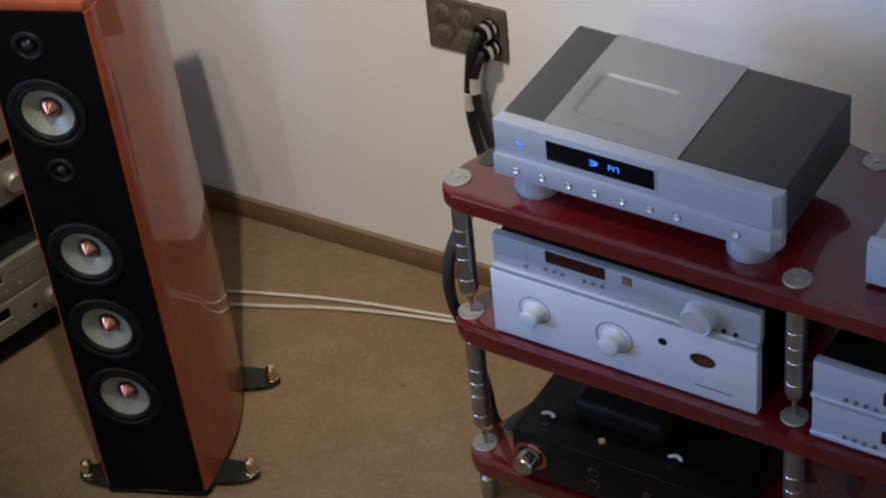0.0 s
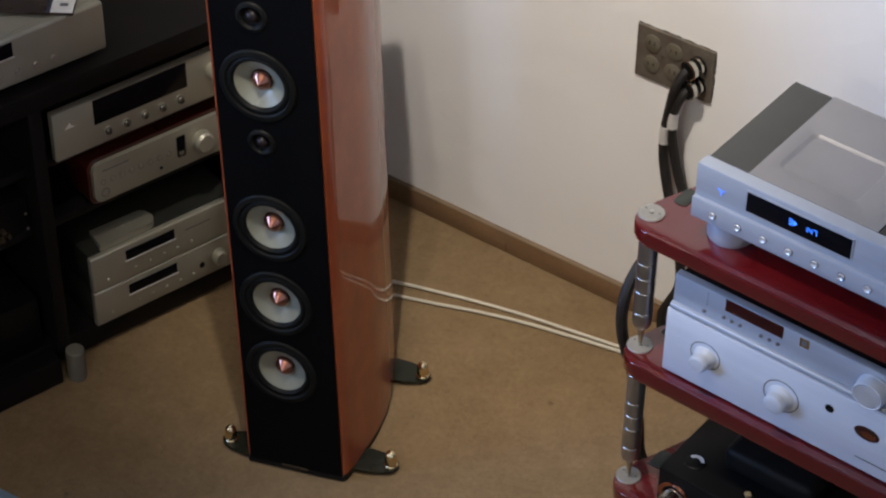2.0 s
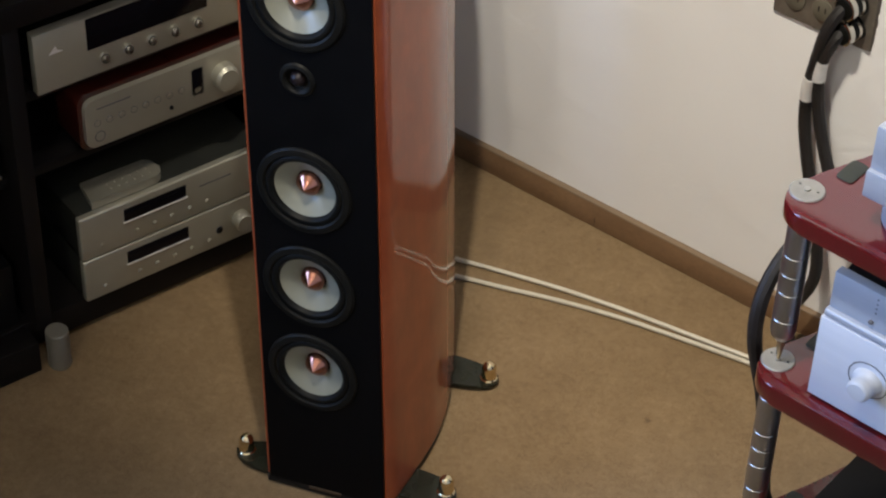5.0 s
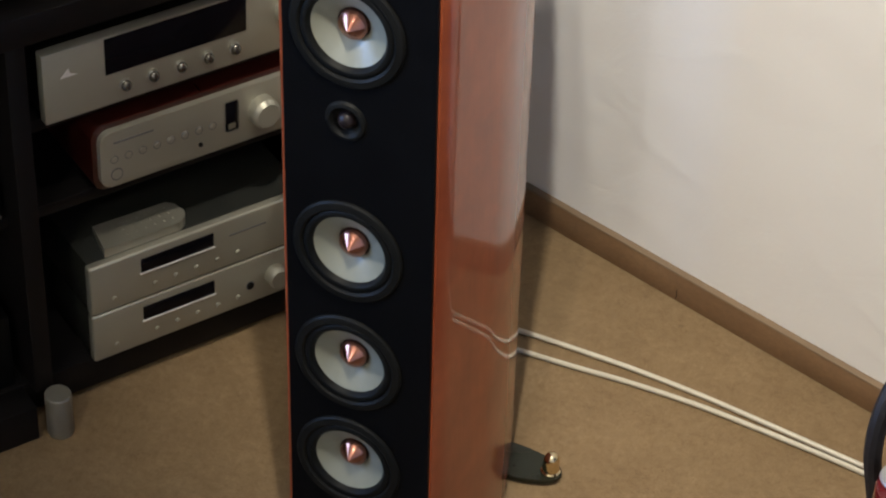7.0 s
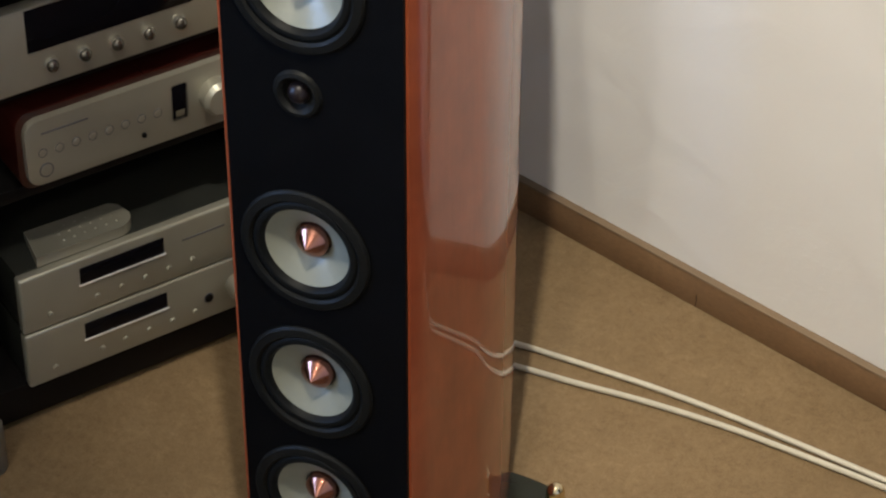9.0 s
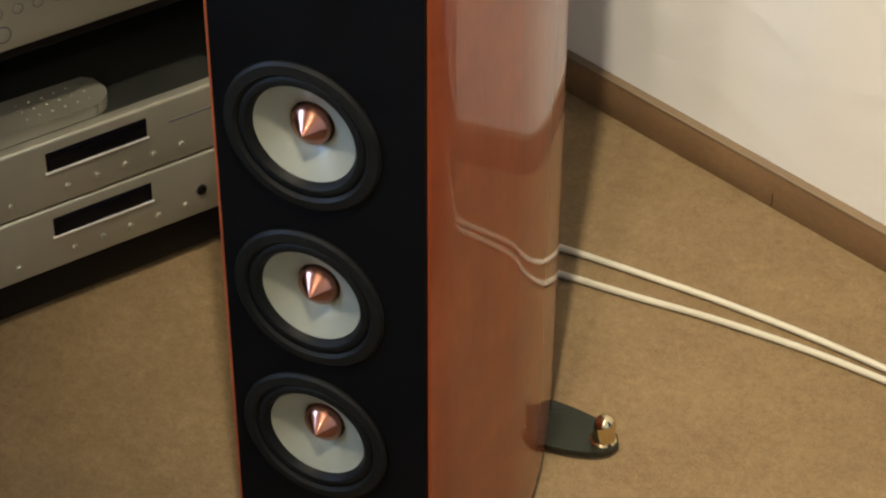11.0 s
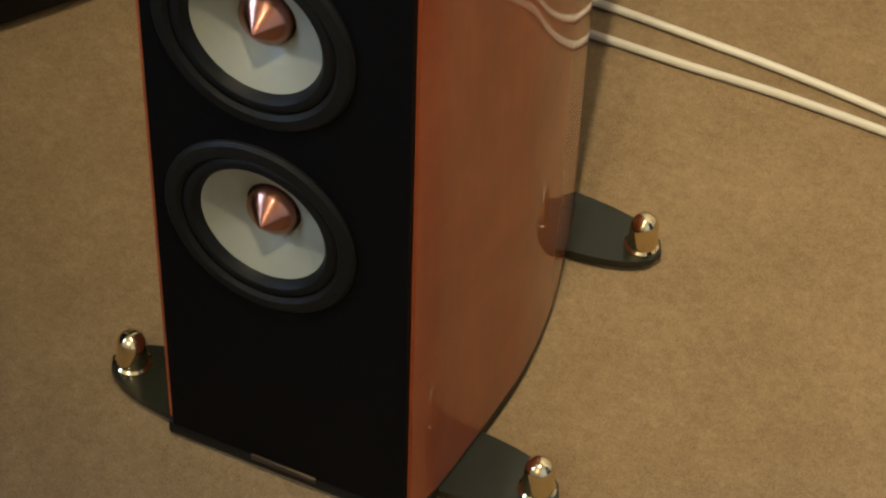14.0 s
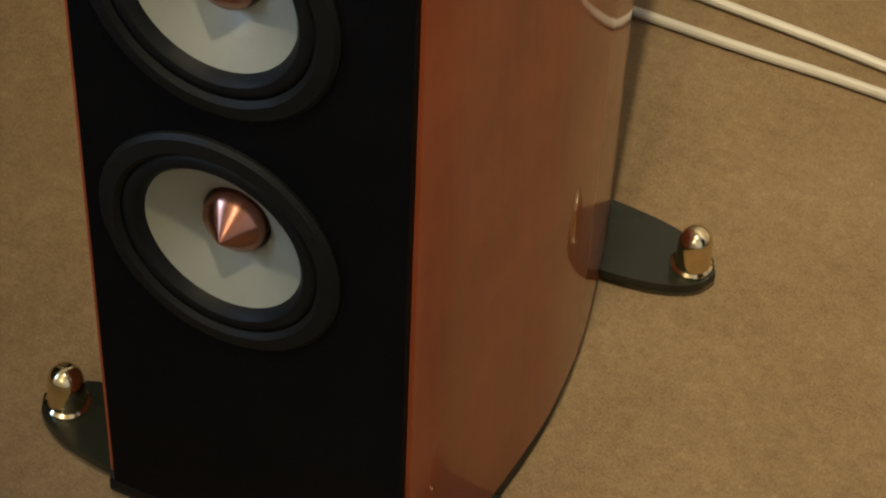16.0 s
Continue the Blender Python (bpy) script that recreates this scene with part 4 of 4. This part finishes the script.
def side_buttons(parent, places, u, r, mat, name="button", ring=None, depth=0.003):
    for v, z in places:
        b = part(name, lathe(B(), [(r, -0.001), (r, depth * 0.7), (r * 0.8, depth), (0, depth)], at(u, v, z) @ SIDE, 20), mat, parent)
        if ring:
            part("ring", lathe(B(), [(r * 1.04, -0.001), (r * 1.04, 0.0006), (r * 1.24, 0.0006), (r * 1.24, -0.001)], at(u, v, z) @ SIDE, 20), ring, b)


def receiver():
    r = thing("receiver", CAB, "champagne receiver with wide dark display on the cabinet shelf", "receiver")
    v0, v1, z0, z1 = -0.043, 0.385, 0.497, 0.603
    part("front", box(B(), CF - 0.008, CF + 0.010, v0, v1, z0, z1, 0.002), AGED, r, "champagne aluminium front")
    part("case", box(B(), CF - 0.34, CF - 0.008, v0 + 0.005, v1 - 0.005, z0 + 0.002, z1 - 0.004, 0.002), BLACKBOX, r)
    part("display", box(B(), CF + 0.006, CF + 0.0112, 0.052, 0.278, z0 + 0.048, z1 - 0.003, 0.0006), GLASSY, r, "wide dark display window")
    side_buttons(r, [(0.081 + 0.0443 * k, z0 + 0.026) for k in range(5)], CF + 0.010, 0.0085, STEEL, ring=AGED, depth=0.005)
    side_buttons(r, [(0.345, z0 + 0.06)], CF + 0.010, 0.02, AGED, "knob", depth=0.02)
    for k in range(5):
        part("button", lathe(B(), [(0.0080, 0.004), (0.0078, 0.0065), (0.0062, 0.0092), (0.0034, 0.0108), (0, 0.0113)], at(CF + 0.010, 0.081 + 0.0443 * k, z0 + 0.026) @ SIDE, 24), SMOKED, r, "dark glossy domed button")
    em = B()
    prism(em, [(-0.012, 0), (0.014, 0), (0.004, 0.004), (0.001, 0.012)], -0.0002, 0.0006)
    part("emblem", em, HEAT, r, "small triangular emblem", at(CF + 0.0102, -0.005, z0 + 0.065) @ Matrix(((0, 0, 1, 0), (1, 0, 0, 0), (0, 1, 0, 0), (0, 0, 0, 1))))
    for v in (v0 + 0.05, v1 - 0.05):
        part("foot", lathe(B(), [(0, 0.4885), (0.018, 0.4885), (0.018, 0.499), (0, 0.499)], at(CF - 0.05, v, 0), 18), RUBBER, r)


def wooden_amp():
    r = thing("preamplifier", CAB, "pale-fronted preamplifier in a red wooden case", "amplifier")
    v0, v1, z0, z1 = 0.038, 0.39, 0.361, 0.450
    yz = Matrix(((0, 0, 1, 0), (1, 0, 0, 0), (0, 1, 0, 0), (0, 0, 0, 1)))
    part("wooden_case", prism(B(), rounded(v0 - 0.008, v1 + 0.008, z0 - 0.008, z1 + 0.008, 0.02), -0.30, -0.004, 0.001), CASE_RED, r, "dark red wooden case", at(CF, 0, 0) @ yz)
    part("front", prism(B(), rounded(v0, v1, z0, z1, 0.017), -0.004, 0.006, 0.001), AGED, r, "champagne front with round corners", at(CF, 0, 0) @ yz)
    side_buttons(r, [(0.060 + 0.0232 * k, z0 + 0.044) for k in range(8)], CF + 0.006, 0.0050, AGED, ring=ENGRAVE, depth=0.0012)
    side_buttons(r, [(0.063, z0 + 0.019)], CF + 0.006, 0.0080, AGED, "power_button", ENGRAVE, 0.0014)
    side_buttons(r, [(0.201, z0 + 0.020)], CF + 0.006, 0.0035, BLACKBOX, "socket")
    w = part("window", box(B(), CF + 0.004, CF + 0.0068, 0.243, 0.266, z0 + 0.025, z0 + 0.074, 0.003), GLASSY, r, "small dark window")
    # a small ivory block low in the dark window
    part("pale_inset", box(B(), CF + 0.0062, CF + 0.0076, 0.248, 0.261, z0 + 0.029, z0 + 0.038, 0.001), IVORY, w)
    side_buttons(r, [(0.305, z0 + 0.045)], CF + 0.006, 0.023, AGED, "knob", depth=0.022)
    part("print_bars", box(B(), CF + 0.0055, CF + 0.0064, 0.060, 0.125, z1 - 0.020, z1 - 0.0175), ENGRAVE, r)
    for v in (v0 + 0.05, v1 - 0.05):
        part("foot", lathe(B(), [(0, 0.3492), (0.016, 0.3492), (0.016, 0.357), (0, 0.357)], at(CF - 0.05, v, 0), 16), RUBBER, r)


def slim_unit(name, z0, z1, label, first):
    r = thing(name, CAB, label, "CD player" if first else "tuner", group="slim silver units")
    v0, v1 = 0.006, 0.39
    part("front", box(B(), CF - 0.006, CF + 0.010, v0, v1, z0, z1, 0.004, 3), AGED, r, "champagne aluminium front")
    part("case", box(B(), CF - 0.31, CF - 0.006, v0 + 0.004, v1 - 0.004, z0 + 0.001, z1 - 0.001, 0.002), DARKCASE, r, "dark grey metal case")
    slot = part("slot", box(B(), CF + 0.006, CF + 0.0112, 0.092, 0.217, z1 - 0.037, z1 - 0.013, 0.0006), GLASSY, r, "black display slot")
    part("slot_lip", box(B(), CF + 0.009, CF + 0.0125, 0.090, 0.219, z1 - 0.0395, z1 - 0.037, 0.0006), HEAT, slot)
    side_buttons(r, [(0.045, z0 + 0.02)] + [(0.115 + 0.036 * k, z0 + 0.021) for k in range(5)], CF + 0.010, 0.0040, AGED)
    if first:
        part("print_bars", box(B(), CF + 0.0095, CF + 0.0104, 0.245, 0.310, z1 - 0.030, z1 - 0.0275), ENGRAVE, r)
    else:
        side_buttons(r, [(0.281, z0 + 0.034)], CF + 0.010, 0.006, BLACKBOX, "socket", ring=ENGRAVE)
        side_buttons(r, [(0.325, z0 + 0.040)], CF + 0.010, 0.018, AGED, "knob", depth=0.018)
    return r


receiver()
wooden_amp()
slim_unit("slim_disc_player", 0.1520, 0.2365, "slim champagne disc player with dark case", True)
slim_unit("slim_tuner", 0.0670, 0.1495, "slim champagne tuner on the lowest cabinet board", False)


def remote_control():
    b = thing("remote_control", CAB, "silver remote control lying on the slim disc player", "remote control")
    # a long body, thick at one end, with a rounded nose and a slanted tail
    plan = [(-0.066, 0.052), (-0.004, 0.040), (-0.004, 0.168)]
    for k in range(9):
        w = radians(90 * k / 8)
        plan.append((-0.030 + 0.026 * math.cos(w), 0.162 + 0.026 * math.sin(w)))
    plan += [(-0.052, 0.184), (-0.062, 0.174)]
    bm = B()
    prism(bm, plan, 0.2369, 0.2515)
    for v in bm.verts:
        if v.co.z > 0.243:
            v.co.z -= 0.10 * max(0.0, -0.012 - v.co.x)
    part("shell", bm, AGED, b, "satin silver shell", at(CF, 0, 0))
    for row in range(3):
        for k in range(6):
            x, y = -0.020 - 0.015 * row, 0.088 + 0.0155 * k
            part("button", lathe(B(), [(0.0019, -0.002), (0.0019, 0.0005), (0.0014, 0.0010), (0, 0.0012)], at(CF + x, y, 0.2515 - 0.10 * (-0.012 - x)), 12), AGED, b)


def top_unit_left():
    b = thing("silver_deck", CAB, "champagne disc player on top of the black cabinet", "CD player")
    v0, v1, z0, z1 = -0.335, 0.100, 0.700, 0.800
    part("front", box(B(), CF - 0.012, CF + 0.010, v0, v1, z0, z1, 0.006, 3), AGED, b, "champagne aluminium front")
    part("case", box(B(), CF - 0.33, CF - 0.012, v0 + 0.004, v1 - 0.004, z0 + 0.003, z1 - 0.002, 0.004), AGED, b)
    slot = part("display", box(B(), CF + 0.006, CF + 0.0112, -0.26, -0.108, z0 + 0.062, z0 + 0.092, 0.0006), GLASSY, b, "dark display slot")
    part("slot_lip", box(B(), CF + 0.009, CF + 0.0122, -0.262, -0.106, z0 + 0.0595, z0 + 0.062, 0.0006), HEAT, slot)
    side_buttons(b, [(-0.225 + 0.0407 * k, z0 + 0.027) for k in range(6)], CF + 0.010, 0.0062, STEEL, ring=AGED, depth=0.004)
    for v in (v0 + 0.05, v1 - 0.05):
        for du in (0.05, 0.28):
            part("foot", lathe(B(), [(0, 0.6835), (0.016, 0.6835), (0.016, z0 + 0.004), (0, z0 + 0.004)], at(CF - du, v, 0), 16), RUBBER, b)


def brochure():
    z = 0.8002
    m = CAB @ at(-0.782, -0.220, z) @ Matrix.Rotation(radians(-40), 4, "Z")
    b = thing("brochure", m, "dark glossy brochure with gold pictures lying on the disc player", "brochure")
    part("cover", box(B(), -0.21, 0.0, 0.0, 0.318, 0.001, 0.004, 0.0008), COVER, b, "dark brown glossy cover")
    rng = random.Random(3)
    for k in range(9):
        x, y, a = -0.035 - 0.018 * (k % 5) - rng.uniform(0, 0.01), 0.03 + 0.022 * k, rng.uniform(0.006, 0.014)
        prism_pts = [(x + a * math.cos(2.1 * q + k) * (1 + 0.4 * (q % 2)), y + a * math.sin(2.1 * q + k)) for q in (0, 1, 2)]
        part("picture", prism(B(), prism_pts, 0.0041, 0.0045), GOLDPRINT, b)
    strip = part("price_strip", box(B(), -0.20, -0.004, 0.272, 0.316, 0.0041, 0.0048), PAPER, b, "white printed price strip")
    part("strip_edge", box(B(), -0.20, -0.004, 0.264, 0.272, 0.0041, 0.0047), NAVY, b)
    for x, y0, y1 in ((-0.030, 0.288, 0.304), (-0.055, 0.286, 0.302), (-0.095, 0.282, 0.308), (-0.13, 0.282, 0.308)):
        part("print_bars", box(B(), x - 0.006, x + 0.004, y0, y1, 0.0049, 0.0052), ENGRAVE, strip)


def dark_unit():
    b = thing("dark_power_unit", CAB, "black unit with small copper terminals in the cabinet", "amplifier")
    part("case", box(B(), CF - 0.34, CF - 0.02, -0.56, -0.108, 0.3495, 0.43, 0.003), BLACKBOX, b)
    for v, z in ((-0.172, 0.374), (-0.160, 0.360), (-0.186, 0.358), (-0.176, 0.345 + 0.012)):
        part("terminal", lathe(B(), [(0.005, 0), (0.005, 0.01), (0.0035, 0.012), (0, 0.012)], at(CF - 0.02, v, z) @ SIDE, 14), BRONZE, b, "dull copper terminal")
    for v, z in ((-0.114, 0.391), (-0.113, 0.355)):
        part("screw", lathe(B(), [(0.003, 0), (0.003, 0.002), (0, 0.003)], at(CF - 0.02, v, z) @ SIDE, 10), STEEL, b)


def low_unit():
    b = thing("black_low_unit", CAB, "black unit with a copper knob on the cabinet's lowest board", "amplifier")
    part("case", box(B(), CF - 0.34, CF - 0.01, -0.58, -0.118, 0.0650, 0.19, 0.003), BLACKBOX, b)
    side_buttons(b, [(-0.262, 0.087)], CF - 0.01, 0.010, COPPER, "knob", depth=0.014)


low_unit()
remote_control()
top_unit_left()
brochure()
dark_unit()


def leaflet():
    m = pose(-0.563, -0.207, 0, 0, 0, -16)
    b = thing("leaflet", m, "glossy blue printed leaflet lying on the carpet", "leaflet")
    part("sheet", box(B(), 0.0, 0.21, -0.297, 0.0, 0.0005, 0.003, 0.0005), LEAF_EDGE, b, "slate-blue border")
    part("picture", box(B(), 0.012, 0.198, -0.285, -0.022, 0.0031, 0.0036), LEAF, b, "pale blue picture")
    part("pale_band", box(B(), 0.014, 0.044, -0.16, -0.030, 0.0037, 0.0040), LEAF_PALE, b)
    part("stroke", box(B(), 0.050, 0.056, -0.10, -0.030, 0.0037, 0.0041), YELLOW, b)


leaflet()
